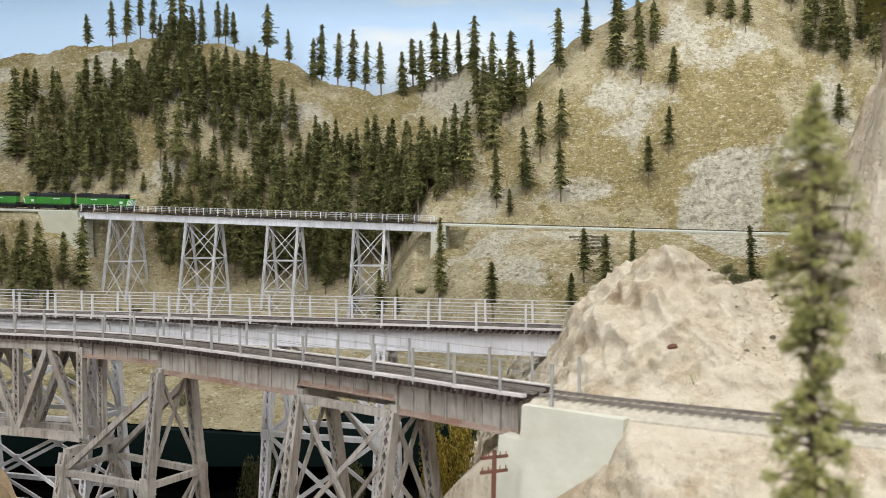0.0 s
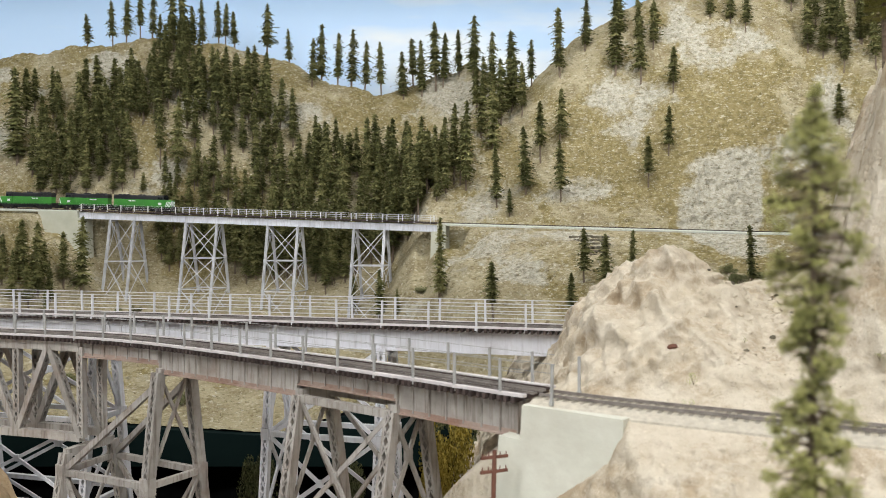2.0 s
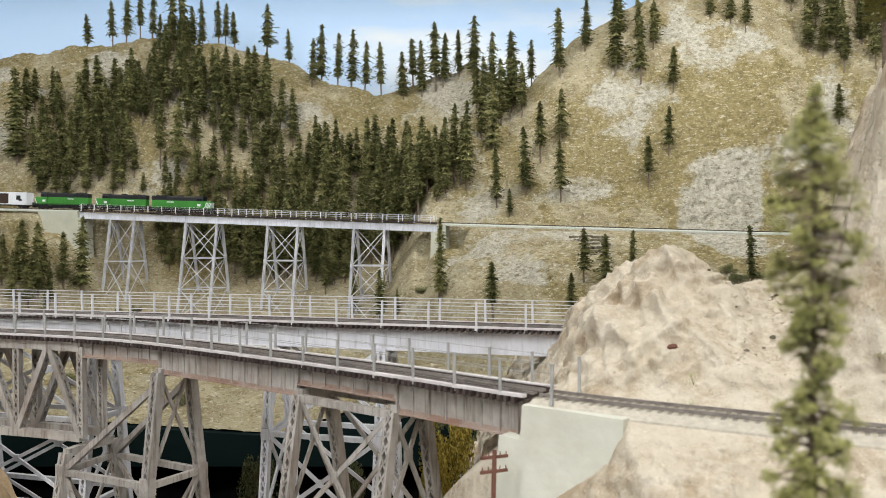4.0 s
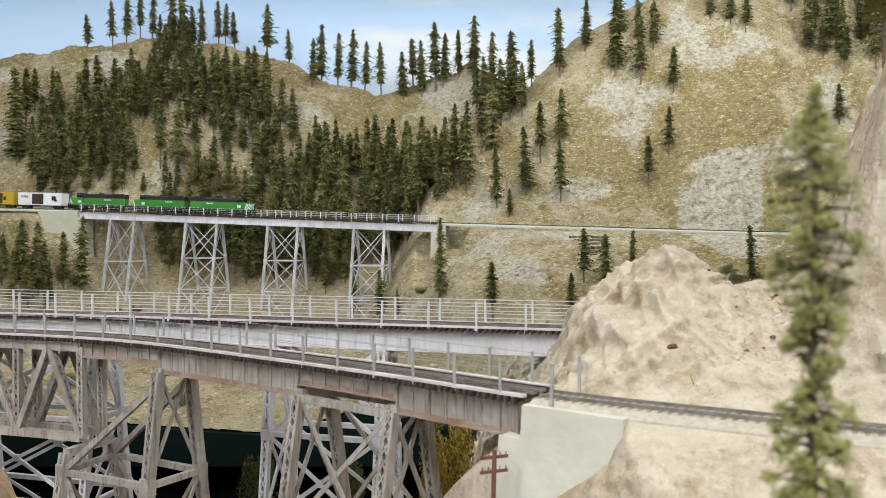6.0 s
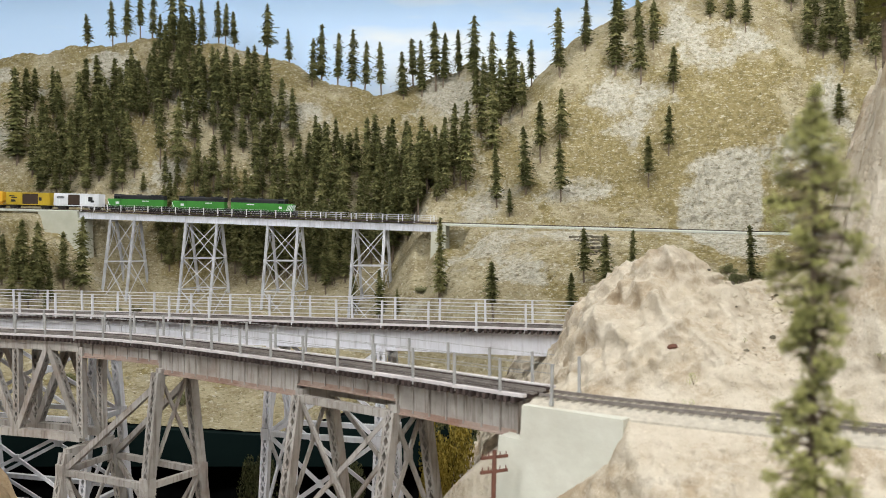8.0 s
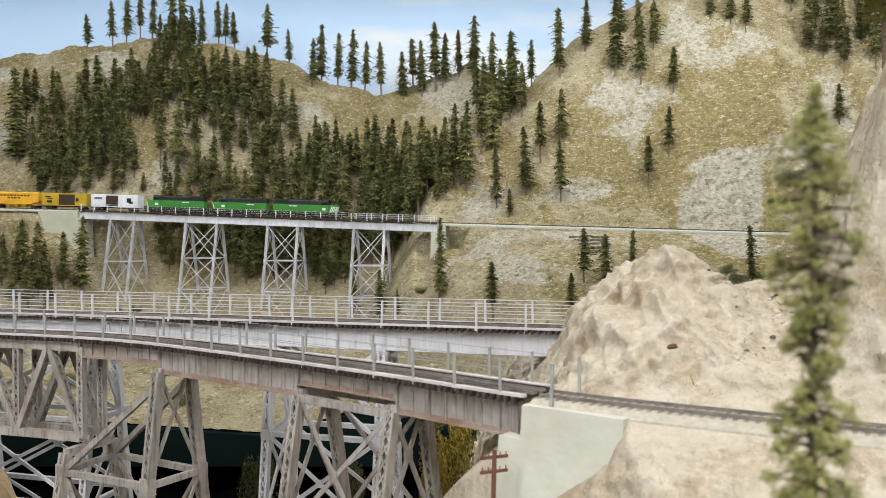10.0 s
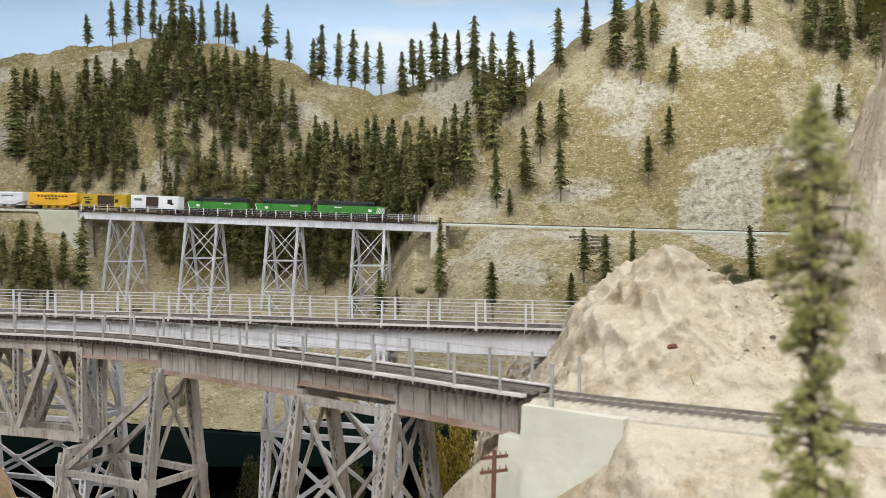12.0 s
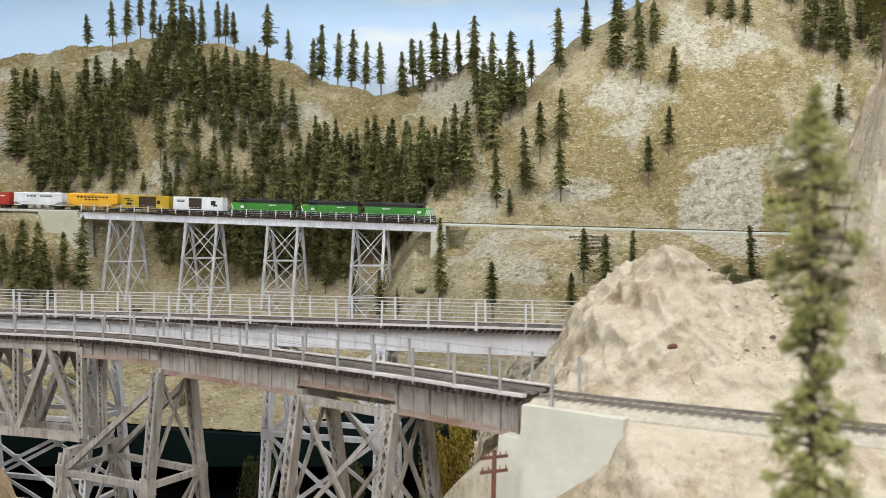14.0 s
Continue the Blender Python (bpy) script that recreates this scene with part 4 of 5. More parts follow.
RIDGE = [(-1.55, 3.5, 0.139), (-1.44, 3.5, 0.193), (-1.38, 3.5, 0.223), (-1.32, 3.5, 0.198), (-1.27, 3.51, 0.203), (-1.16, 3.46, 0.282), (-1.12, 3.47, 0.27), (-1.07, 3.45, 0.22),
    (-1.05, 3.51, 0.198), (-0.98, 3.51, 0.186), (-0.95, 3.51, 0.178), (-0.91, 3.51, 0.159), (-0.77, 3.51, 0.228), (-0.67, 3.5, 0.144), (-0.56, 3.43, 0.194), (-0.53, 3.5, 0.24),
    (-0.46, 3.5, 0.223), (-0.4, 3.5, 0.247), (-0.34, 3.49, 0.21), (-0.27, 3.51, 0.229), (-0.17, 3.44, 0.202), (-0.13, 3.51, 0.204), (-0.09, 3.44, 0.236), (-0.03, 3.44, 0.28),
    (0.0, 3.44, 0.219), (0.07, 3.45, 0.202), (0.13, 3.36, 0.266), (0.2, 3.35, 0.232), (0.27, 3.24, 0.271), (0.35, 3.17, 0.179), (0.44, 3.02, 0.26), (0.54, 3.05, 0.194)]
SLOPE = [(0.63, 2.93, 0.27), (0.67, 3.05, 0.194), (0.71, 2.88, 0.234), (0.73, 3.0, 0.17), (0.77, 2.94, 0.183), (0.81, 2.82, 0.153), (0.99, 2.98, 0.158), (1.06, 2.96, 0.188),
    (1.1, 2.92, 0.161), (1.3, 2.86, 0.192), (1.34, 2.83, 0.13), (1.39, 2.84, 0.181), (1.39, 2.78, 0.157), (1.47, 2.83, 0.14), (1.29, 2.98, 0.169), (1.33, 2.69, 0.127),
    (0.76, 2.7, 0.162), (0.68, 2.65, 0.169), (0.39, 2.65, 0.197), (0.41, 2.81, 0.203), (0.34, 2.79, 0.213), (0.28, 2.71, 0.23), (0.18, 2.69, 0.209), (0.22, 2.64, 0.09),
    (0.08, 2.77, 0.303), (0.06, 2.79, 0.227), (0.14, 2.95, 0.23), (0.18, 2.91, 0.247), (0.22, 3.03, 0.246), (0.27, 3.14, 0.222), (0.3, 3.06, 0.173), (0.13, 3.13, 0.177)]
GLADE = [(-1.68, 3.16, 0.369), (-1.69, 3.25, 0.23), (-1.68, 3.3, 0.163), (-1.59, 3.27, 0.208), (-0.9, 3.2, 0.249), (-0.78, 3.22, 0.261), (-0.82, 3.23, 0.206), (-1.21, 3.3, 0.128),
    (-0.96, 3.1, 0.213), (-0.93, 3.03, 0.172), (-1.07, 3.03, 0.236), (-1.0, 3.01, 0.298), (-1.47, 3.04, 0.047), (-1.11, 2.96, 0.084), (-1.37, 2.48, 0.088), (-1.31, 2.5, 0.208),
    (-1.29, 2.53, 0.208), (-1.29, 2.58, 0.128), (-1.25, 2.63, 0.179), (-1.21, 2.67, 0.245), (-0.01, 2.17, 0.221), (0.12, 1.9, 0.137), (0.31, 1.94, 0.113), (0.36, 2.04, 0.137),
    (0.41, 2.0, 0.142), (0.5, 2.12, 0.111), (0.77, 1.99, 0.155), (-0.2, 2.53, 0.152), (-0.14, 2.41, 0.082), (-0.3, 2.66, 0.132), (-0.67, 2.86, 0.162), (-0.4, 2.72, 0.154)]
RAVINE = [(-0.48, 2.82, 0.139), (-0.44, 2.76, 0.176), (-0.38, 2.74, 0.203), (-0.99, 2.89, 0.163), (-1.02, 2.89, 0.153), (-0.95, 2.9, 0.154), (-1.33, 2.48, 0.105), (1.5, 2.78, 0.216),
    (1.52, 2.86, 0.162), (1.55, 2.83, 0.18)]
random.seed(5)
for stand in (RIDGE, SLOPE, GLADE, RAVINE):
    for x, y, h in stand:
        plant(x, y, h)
# denser woods: plan ellipses with centre, radii, turn and number of stems
for cx, cy, rx, ry, turn, count, tall in ((-1.40, 3.15, 0.23, 0.13, 0.0, 36, 0.20), (-0.42, 3.05, 0.46, 0.17, -0.25, 84, 0.205), (-0.10, 2.84, 0.16, 0.10, -0.2, 30, 0.20),
                                          (-0.56, 2.88, 0.34, 0.06, -0.22, 46, 0.18), (-0.85, 3.22, 0.28, 0.10, 0.0, 26, 0.20), (-1.08, 3.20, 0.17, 0.10, 0.0, 15, 0.20),
                                          (0.21, 3.10, 0.08, 0.14, 0.5, 6, 0.19), (1.43, 2.90, 0.13, 0.09, 0.0, 13, 0.17), (-1.16, 3.42, 0.10, 0.05, 0.0, 6, 0.19),
                                          (-1.33, 2.50, 0.10, 0.08, 0.0, 12, 0.135), (-1.52, 2.55, 0.08, 0.10, 0.0, 5, 0.13), (-0.95, 2.96, 0.13, 0.04, -0.2, 10, 0.15),
                                          (-0.50, 2.80, 0.22, 0.05, -0.22, 16, 0.17),
                                          (-1.37, 3.04, 0.18, 0.05, 0.0, 15, 0.18), (-0.80, 2.99, 0.14, 0.05, -0.2, 12, 0.18), (-1.22, 2.99, 0.07, 0.03, 0.0, 4, 0.12), (-0.98, 2.92, 0.08, 0.03, -0.2, 8, 0.15)):
    done = []
    tries = 0
    while len(done) < count and tries < 4000:
        tries += 1
        a, r = random.uniform(0, 6.283), math.sqrt(random.random())
        u, v = rx * r * math.cos(a), ry * r * math.sin(a)
        x, y = cx + u * math.cos(turn) - v * math.sin(turn), cy + u * math.sin(turn) + v * math.cos(turn)
        if abs(y - float(far_y(x))) < 0.085 or any((x - p) ** 2 + (y - q) ** 2 < 0.036 ** 2 for p, q in done):
            continue
        done.append((x, y))
        plant(x, y, tall * random.uniform(0.72, 1.22))

PLANTED.sort(key=lambda e: e[1].translation.y)
for k, m in PLANTED[:290]:
    if k in USED:
        copy_thing(MODELS[k], m @ Matrix.Diagonal((*(1 / v for v in MODELS[k].scale), 1)))
    else:
        USED.add(k)
        MODELS[k].matrix_basis = m
# the rear of the woods as one stand
for name, pick, material in (("trunks", 0, M_BARK), ("crowns", 1, M_LEAF)):
    verts, faces, base = [], [], 0
    for k, m in PLANTED[290:]:
        me = FORMS[k][pick]
        co = np.empty(len(me.vertices) * 3)
        me.vertices.foreach_get("co", co)
        verts.append(co.reshape(-1, 3) @ np.array(m.to_3x3()).T + np.array(m.translation))
        faces += [[v + base for v in p.vertices] for p in me.polygons]
        base += len(me.vertices)
    me = bpy.data.meshes.new(name)
    me.from_pydata(np.concatenate(verts).tolist(), [], faces)
    me.materials.append(material)
    if pick == 0:
        rear = tagged(new("conifer_wood"), "dense stand of dark green model conifers behind", "trees", kind="stuff")
    new(name, me).parent = rear


# the out-of-focus conifer close to the camera, and the edge of another at the right
def tufted_conifer(variant, heights, radii, leaf):
    """A foam-and-twig conifer in metres: a thin trunk and many fuzzy clumps on short twigs, with gaps."""
    rnd = random.Random(variant)
    top = heights[-1]
    bm = bmesh.new()
    cylinder(bm, (0, 0, -0.012), (0.0006, 0, top * 0.5), 0.0021, 0.0016, 9)
    cylinder(bm, (0.0006, 0, top * 0.5), (0, 0, top), 0.0016, 0.0003, 9)
    verts, faces = [], []
    z = heights[0]
    while z < top:
        reach = float(np.interp(z, heights, radii))
        for _ in range(3):
            a = rnd.uniform(0, 6.283)
            r = reach * math.sqrt(rnd.uniform(0.05, 1.0)) * 0.86
            c = Vector((r * math.cos(a), r * math.sin(a), z + rnd.uniform(-0.002, 0.002)))
            cylinder(bm, (0, 0, z + 0.001), c, 0.0005, 0.0002, 4)
            ball = rnd.uniform(0.0018, 0.0036) * (0.45 + 0.55 * min(1, reach / 0.0095))
            for _ in range(int(50 + 40 * rnd.random())):
                d = Vector((rnd.gauss(0, 1), rnd.gauss(0, 1), rnd.gauss(0, 0.75)))
                p = c + d.normalized() * ball * rnd.uniform(0.25, 1.1)
                u = Vector((rnd.gauss(0, 1), rnd.gauss(0, 1), rnd.gauss(0, 0.6))).normalized()
                w = u.orthogonal().normalized()
                q = rnd.uniform(0.0004, 0.0009)
                b0 = len(verts)
                verts += [p - u * q, p + w * q * 0.5, p + u * q * 1.2, p - w * q * 0.5]
                faces += [(b0, b0 + 1, b0 + 2), (b0, b0 + 2, b0 + 3)]
        z += 0.0015 if reach > 0.0055 else 0.0024
    me = bpy.data.meshes.new("crown")
    me.from_pydata(verts, [], faces)
    me.materials.append(leaf)
    return mesh_of("trunk", bm, M_BARK), me


foot = near_z(0.0997, 0.215)
LEVELS = [1.26, 1.3288, 1.3413, 1.3523, 1.3578, 1.3609, 1.3672, 1.3781, 1.3867, 1.3992, 1.4129, 1.4250, 1.4328, 1.4383]
REACH = [0.0115, 0.0120, 0.0130, 0.0116, 0.0048, 0.0044, 0.0092, 0.0098, 0.0126, 0.0150, 0.0140, 0.0086, 0.0032, 0.0006]
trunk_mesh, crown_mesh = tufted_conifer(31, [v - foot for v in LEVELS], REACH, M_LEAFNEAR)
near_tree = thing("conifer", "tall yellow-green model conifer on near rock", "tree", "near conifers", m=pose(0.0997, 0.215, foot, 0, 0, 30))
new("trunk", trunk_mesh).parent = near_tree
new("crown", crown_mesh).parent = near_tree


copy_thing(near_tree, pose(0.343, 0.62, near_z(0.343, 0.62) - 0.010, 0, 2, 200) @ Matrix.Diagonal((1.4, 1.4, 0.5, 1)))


# ---- bushes, poles, stones ----
def shrub(variant, n, leaf, name="crown"):
    rnd = random.Random(variant)
    verts, faces = [], []
    lobes = [(Vector((rnd.uniform(-0.55, 0.55), rnd.uniform(-0.55, 0.55), rnd.uniform(0.25, 0.95))), rnd.uniform(0.25, 0.5)) for _ in range(9)]
    for _ in range(n):
        c, r = rnd.choice(lobes)
        d = Vector((rnd.gauss(0, 1), rnd.gauss(0, 1), rnd.gauss(0, 1))).normalized()
        p = c + d * r * rnd.uniform(0.6, 1.05)
        u = Vector((rnd.gauss(0, 1), rnd.gauss(0, 1), rnd.gauss(0, 1))).normalized()
        w = u.orthogonal().normalized()
        s = rnd.uniform(0.018, 0.05)
        b0 = len(verts)
        verts += [p - u * s, p + w * s * 0.7, p + u * s, p - w * s * 0.7]
        faces += [(b0, b0 + 1, b0 + 2), (b0, b0 + 2, b0 + 3)]
    me = bpy.data.meshes.new(name)
    me.from_pydata(verts, [], faces)
    me.materials.append(leaf)
    bm = bmesh.new()
    for _ in range(5):
        cylinder(bm, (0, 0, -0.15), rnd.choice(lobes)[0], 0.03, 0.01, 5)
    return me, mesh_of("stem", bm, M_BARK)


def bush(x, y, z, size, high, leaf, variant, label):
    me, stem = shrub(variant, 4500 if size > 0.012 else 300, leaf)
    ob = thing("bush", label, "bush", "canyon bushes", m=pose(x, y, z, 0, 0, variant * 37) @ Matrix.Diagonal((size, size, high, 1)))
    new("stem", stem).parent = ob
    new("crown", me).parent = ob


def telegraph_pole(x, y, z, h):
    ob = thing("telegraph_pole", "red-brown wooden telegraph pole with two crossarms", "pole", m=pose(x, y, z, 0, 1.5, 25))
    bm = bmesh.new()
    cylinder(bm, (0, 0, -0.02), (0, 0, h), 0.0021, 0.0015, 8)
    part("post", bm, M_POLE, ob)
    for k in (0.93, 0.78):
        bm = bmesh.new()
        box(bm, -0.0105, 0.0105, -0.0009, 0.0009, h * k - 0.001, h * k + 0.001)
        for i in (-0.0092, -0.0045, 0.0045, 0.0092):
            cylinder(bm, (i, 0, h * k), (i, 0, h * k + 0.0035), 0.0006, 0.0004, 6)
        part("crossarm", bm, M_POLE, ob)


# ---- rolling stock: x forward, origin on the rail top ----
WHEELS = []
bm = bmesh.new()
for sy in (-1, 1):
    cylinder(bm, (0, sy * 0.0072, 0), (0, sy * 0.0092, 0), 0.0057, 0.0054, 14)
    cylinder(bm, (0, sy * 0.0066, 0), (0, sy * 0.0072, 0), 0.0064, 0.0064, 14)
    cylinder(bm, (0.003, sy * 0.0092, 0), (0.003, sy * 0.0095, 0), 0.0008, 0.0008, 6)
cylinder(bm, (0, -0.007, 0), (0, 0.007, 0), 0.0014, 0.0014, 8)
WHEELSET = mesh_of("wheelset", bm, M_TRUCK)


def truck(parent, x, axles, pitch):
    half = pitch * (axles - 1) / 2
    bm = bmesh.new()
    for sy in (-1, 1):
        y0, y1 = sorted((sy * 0.0100, sy * 0.0125))
        box(bm, -half - 0.004, half + 0.004, y0, y1, 0.0065, 0.0095)
        for i in range(axles):
            c = -half + i * pitch
            box(bm, c - 0.0028, c + 0.0028, y0 - 0.0003, y1 + 0.0003, 0.0035, 0.0085)
        for i in range(axles - 1):
            c = -half + (i + 0.5) * pitch
            box(bm, c - 0.0035, c + 0.0035, y0, y1 + 0.0006, 0.0030, 0.0065)
    box(bm, -0.004, 0.004, -0.010, 0.010, 0.007, 0.012)
    ob = part("truck", bm, M_TRUCK, parent)
    ob.location = (x, 0, 0)
    for i in range(axles):
        w = new("wheelset", WHEELSET)
        w.parent = ob
        w.location = (-half + i * pitch, 0, 0.0057)
        WHEELS.append((w, Vector(w.location)))
    return ob


def chamfered(bm, x0, x1, w, z0, z1, c, m=None):
    """Long body with chamfered upper edges."""
    prof = [(-w, z0), (w, z0), (w, z1 - c), (w - c, z1), (-w + c, z1), (-w, z1 - c)]
    rings = [[bm.verts.new((x, y, z)) for y, z in prof] for x in (x0, x1)]
    for i in range(6):
        bm.faces.new((rings[0][i], rings[0][(i + 1) % 6], rings[1][(i + 1) % 6], rings[1][i]))
    bm.faces.new(rings[0][::-1])
    bm.faces.new(rings[1])


def couplers(parent, half):
    for e in (-1, 1):
        bm = bmesh.new()
        box(bm, *sorted((e * (half - 0.010), e * half)), -0.0016, 0.0016, 0.0085, 0.0115)
        box(bm, *sorted((e * (half - 0.003), e * (half + 0.0012))), -0.0026, 0.0026, 0.0078, 0.0122)
        part("coupler", bm, M_TRUCK, parent)


def bars(parent, name, y, rows, material):
    """Illegible lettering as plain bars on one side: x from, x to, z from, z to."""
    for x0, x1, z0, z1 in rows:
        bm = bmesh.new()
        box(bm, x0, x1, *sorted((y, y + math.copysign(0.0003, y))), z0, z1)
        part(name, bm, material, parent)


def locomotive(length, stripes, label, axles, nose):
    ob = thing("locomotive", label, "locomotive", "green locomotives")
    h = length / 2 - 0.006
    bm = bmesh.new()
    box(bm, -h, h, -0.0165, 0.0165, 0.0145, 0.0175)
    box(bm, -h + 0.002, h - 0.002, -0.0140, 0.0140, 0.0110, 0.0145)
    for e in (-1, 1):
        box(bm, *sorted((e * (h - 0.001), e * (h + 0.0015))), -0.0160, 0.0160, 0.006, 0.0195)
        for sy in (-1, 1):
            for k in range(3):
                box(bm, *sorted((e * (h - 0.010), e * (h - 0.002))), *sorted((sy * 0.0140, sy * 0.0170)), 0.0050 + 0.0035 * k, 0.0060 + 0.0035 * k)
    part("frame", bm, M_BLACK, ob)
    bm = bmesh.new()
    chamfered(bm, -0.034, 0.034, 0.0125, 0.0030, 0.0110, 0.002)
    part("fuel_tank", bm, M_BLACK, ob)
    c1 = h - (0.034 if nose else 0.012)
    c0 = c1 - 0.026
    bm = bmesh.new()
    chamfered(bm, -h + 0.004, c0, 0.0112, 0.0175, 0.0365, 0.0004)
    for i in range(9):
        x = -h + 0.03 + i * (c0 + h - 0.05) / 8
        for sy in (-1, 1):
            box(bm, x - 0.006, x + 0.006, *sorted((sy * 0.0110, sy * 0.0117)), 0.0200, 0.0345)
    part("long_hood", bm, M_GREEN, ob)
    bm = bmesh.new()
    chamfered(bm, -h + 0.0035, c0 + 0.0005, 0.0114, 0.0360, 0.0475, 0.003)
    box(bm, -h + 0.014, -h + 0.062, -0.0132, 0.0132, 0.0425, 0.0470)
    part("hood_roof", bm, M_BLACK, ob)
    for i in range(3):
        bm = bmesh.new()
        cylinder(bm, (-h + 0.022 + 0.016 * i, 0, 0.0468), (-h + 0.022 + 0.016 * i, 0, 0.0495), 0.0066, 0.0062, 14)
        part("fan", bm, M_BLACK, ob)
    bm = bmesh.new()
    box(bm, -0.018, 0.000, -0.005, 0.005, 0.0474, 0.0500)
    part("exhaust_stack", bm, M_BLACK, ob)
    bm = bmesh.new()
    chamfered(bm, c0 + 0.0005, c1, 0.0152, 0.0175, 0.0365, 0.0004)
    cab = part("cab", bm, M_GREEN, ob)
    bm = bmesh.new()
    chamfered(bm, c0 + 0.0003, c1 + 0.0002, 0.0154, 0.0360, 0.0475, 0.004)
    part("cab_upper", bm, M_BLACK, cab)
    bm = bmesh.new()
    chamfered(bm, c0, c1 + 0.002, 0.0130, 0.0470, 0.0488, 0.001)
    part("cab_roof", bm, M_BLACK, cab)
    for sy in (-1, 1):
        for a in (0.004, 0.014):
            bm = bmesh.new()
            box(bm, c0 + a, c0 + a + 0.008, *sorted((sy * 0.0153, sy * 0.0158)), 0.0365, 0.0425)
            part("window", bm, M_GLASS, cab)
    bm = bmesh.new()
    box(bm, c1 - 0.0002, c1 + 0.0004, -0.0115, 0.0115, 0.0375, 0.0440)
    part("windscreen", bm, M_GLASS, cab)
    if nose:
        bm = bmesh.new()
        chamfered(bm, c1 + 0.0002, h - 0.006, 0.0108, 0.0175, 0.0360, 0.003)
        hood = part("short_hood", bm, M_GREEN, ob)
        for k in range(4 - stripes, 4):
            for sy in (-1, 1):
                bm = bmesh.new()
                x = c1 + 0.004 + 0.0055 * k
                y0, y1 = sorted((sy * 0.0107, sy * 0.0111))
                hexa(bm, [(x, y0, 0.0185), (x + 0.0026, y0, 0.0185), (x + 0.0026, y1, 0.0185), (x, y1, 0.0185),
                          (x + 0.007, y0, 0.0325), (x + 0.0096, y0, 0.0325), (x + 0.0096, y1, 0.0325), (x + 0.007, y1, 0.0325)])
                part("stripe", bm, M_WHITE, hood)
            bm = bmesh.new()
            box(bm, h - 0.0062, h - 0.0055, -0.010 + 0.0055 * k, -0.0075 + 0.0055 * k, 0.0185, 0.0330)
            part("stripe", bm, M_WHITE, hood)
    for sy in (-1, 1):
        bm = bmesh.new()
        box(bm, -h + 0.012, c0 - 0.004, *sorted((sy * 0.0158, sy * 0.0163)), 0.0265, 0.0270)
        n = 8
        for i in range(n + 1):
            x = -h + 0.012 + (c0 - 0.016 + h) * i / n
            box(bm, x - 0.0003, x + 0.0003, *sorted((sy * 0.0157, sy * 0.0163)), 0.0174, 0.0268)
        part("handrail", bm, M_GREEN, ob)
        bars(ob, "emblem", sy * 0.0118, ((-0.055, -0.045, 0.0305, 0.0328), (-0.043, -0.028, 0.0305, 0.0328)) if nose else ((-0.02, 0.0, 0.030, 0.0325),), M_WHITE)
        bars(cab, "emblem", sy * 0.0157, ((c0 + 0.006, c0 + 0.018, 0.0225, 0.0285),), M_WHITE)
        bars(ob, "sill_stripe", sy * 0.0166, ((-h + 0.004, h - 0.004, 0.0155, 0.0163),), M_GREEN)
    couplers(ob, length / 2)
    for e in (-1, 1):
        truck(ob, e * (h - 0.042), axles, 0.0195 if axles == 3 else 0.031)
    return ob


def boxcar(length, body_paint, label, dark_door, side_rows, ink):
    ob = thing("boxcar", label, "freight car", "freight cars")
    h = length / 2 - 0.006
    bm = bmesh.new()
    for x0, x1 in (((-h, dark_door[0]), (dark_door[1], h)) if dark_door else ((-h, h),)):
        chamfered(bm, x0, x1, 0.0170, 0.0140, 0.0475, 0.0012)
        n = max(3, int((x1 - x0) / 0.011))
        for i in range(n + 1):
            x = x0 + (x1 - x0) * i / n
            for sy in (-1, 1):
                box(bm, x - 0.0006, x + 0.0006, *sorted((sy * 0.0168, sy * 0.0176)), 0.0145, 0.0468)
    box(bm, -h, h, -0.0165, 0.0165, 0.0125, 0.0150)
    box(bm, -h, h, -0.0168, 0.0168, 0.0462, 0.0478)
    part("body", bm, body_paint, ob)
    bm = bmesh.new()
    chamfered(bm, -h - 0.0006, h + 0.0006, 0.0174, 0.0476, 0.0496, 0.0014)
    for i in range(12):
        x = -h + 0.006 + i * (2 * h - 0.012) / 11
        box(bm, x - 0.0005, x + 0.0005, -0.0165, 0.0165, 0.0494, 0.0500)
    part("roof", bm, body_paint, ob)
    if dark_door:
        # dark panel put in for the shade inside the open doorway
        bm = bmesh.new()
        box(bm, dark_door[0] - 0.0005, dark_door[1] + 0.0005, -0.0158, 0.0158, 0.0145, 0.0466)
        part("door", bm, M_DOORDARK, ob, "dark panel standing for shade in the open doorway")
    else:
        for sy in (-1, 1):
            bm = bmesh.new()
            box(bm, -0.018, 0.018, *sorted((sy * 0.0172, sy * 0.0186)), 0.0150, 0.0460)
            part("door", bm, body_paint, ob)
    for sy in (-1, 1):
        bars(ob, "lettering", sy * 0.0177, side_rows, ink)
        for e in (-1, 1):
            bm = bmesh.new()
            for i in range(7):
                box(bm, *sorted((e * (h - 0.008), e * (h - 0.001))), *sorted((sy * 0.0178, sy * 0.0183)), 0.015 + 0.0045 * i, 0.0155 + 0.0045 * i)
            part("ladder", bm, body_paint, ob)
    bm = bmesh.new()
    box(bm, -h + 0.03, h - 0.03, -0.003, 0.003, 0.009, 0.0125)
    part("centre_sill", bm, M_TRUCK, ob)
    couplers(ob, length / 2)
    for e in (-1, 1):
        truck(ob, e * (h - 0.026), 2, 0.021)
    return ob


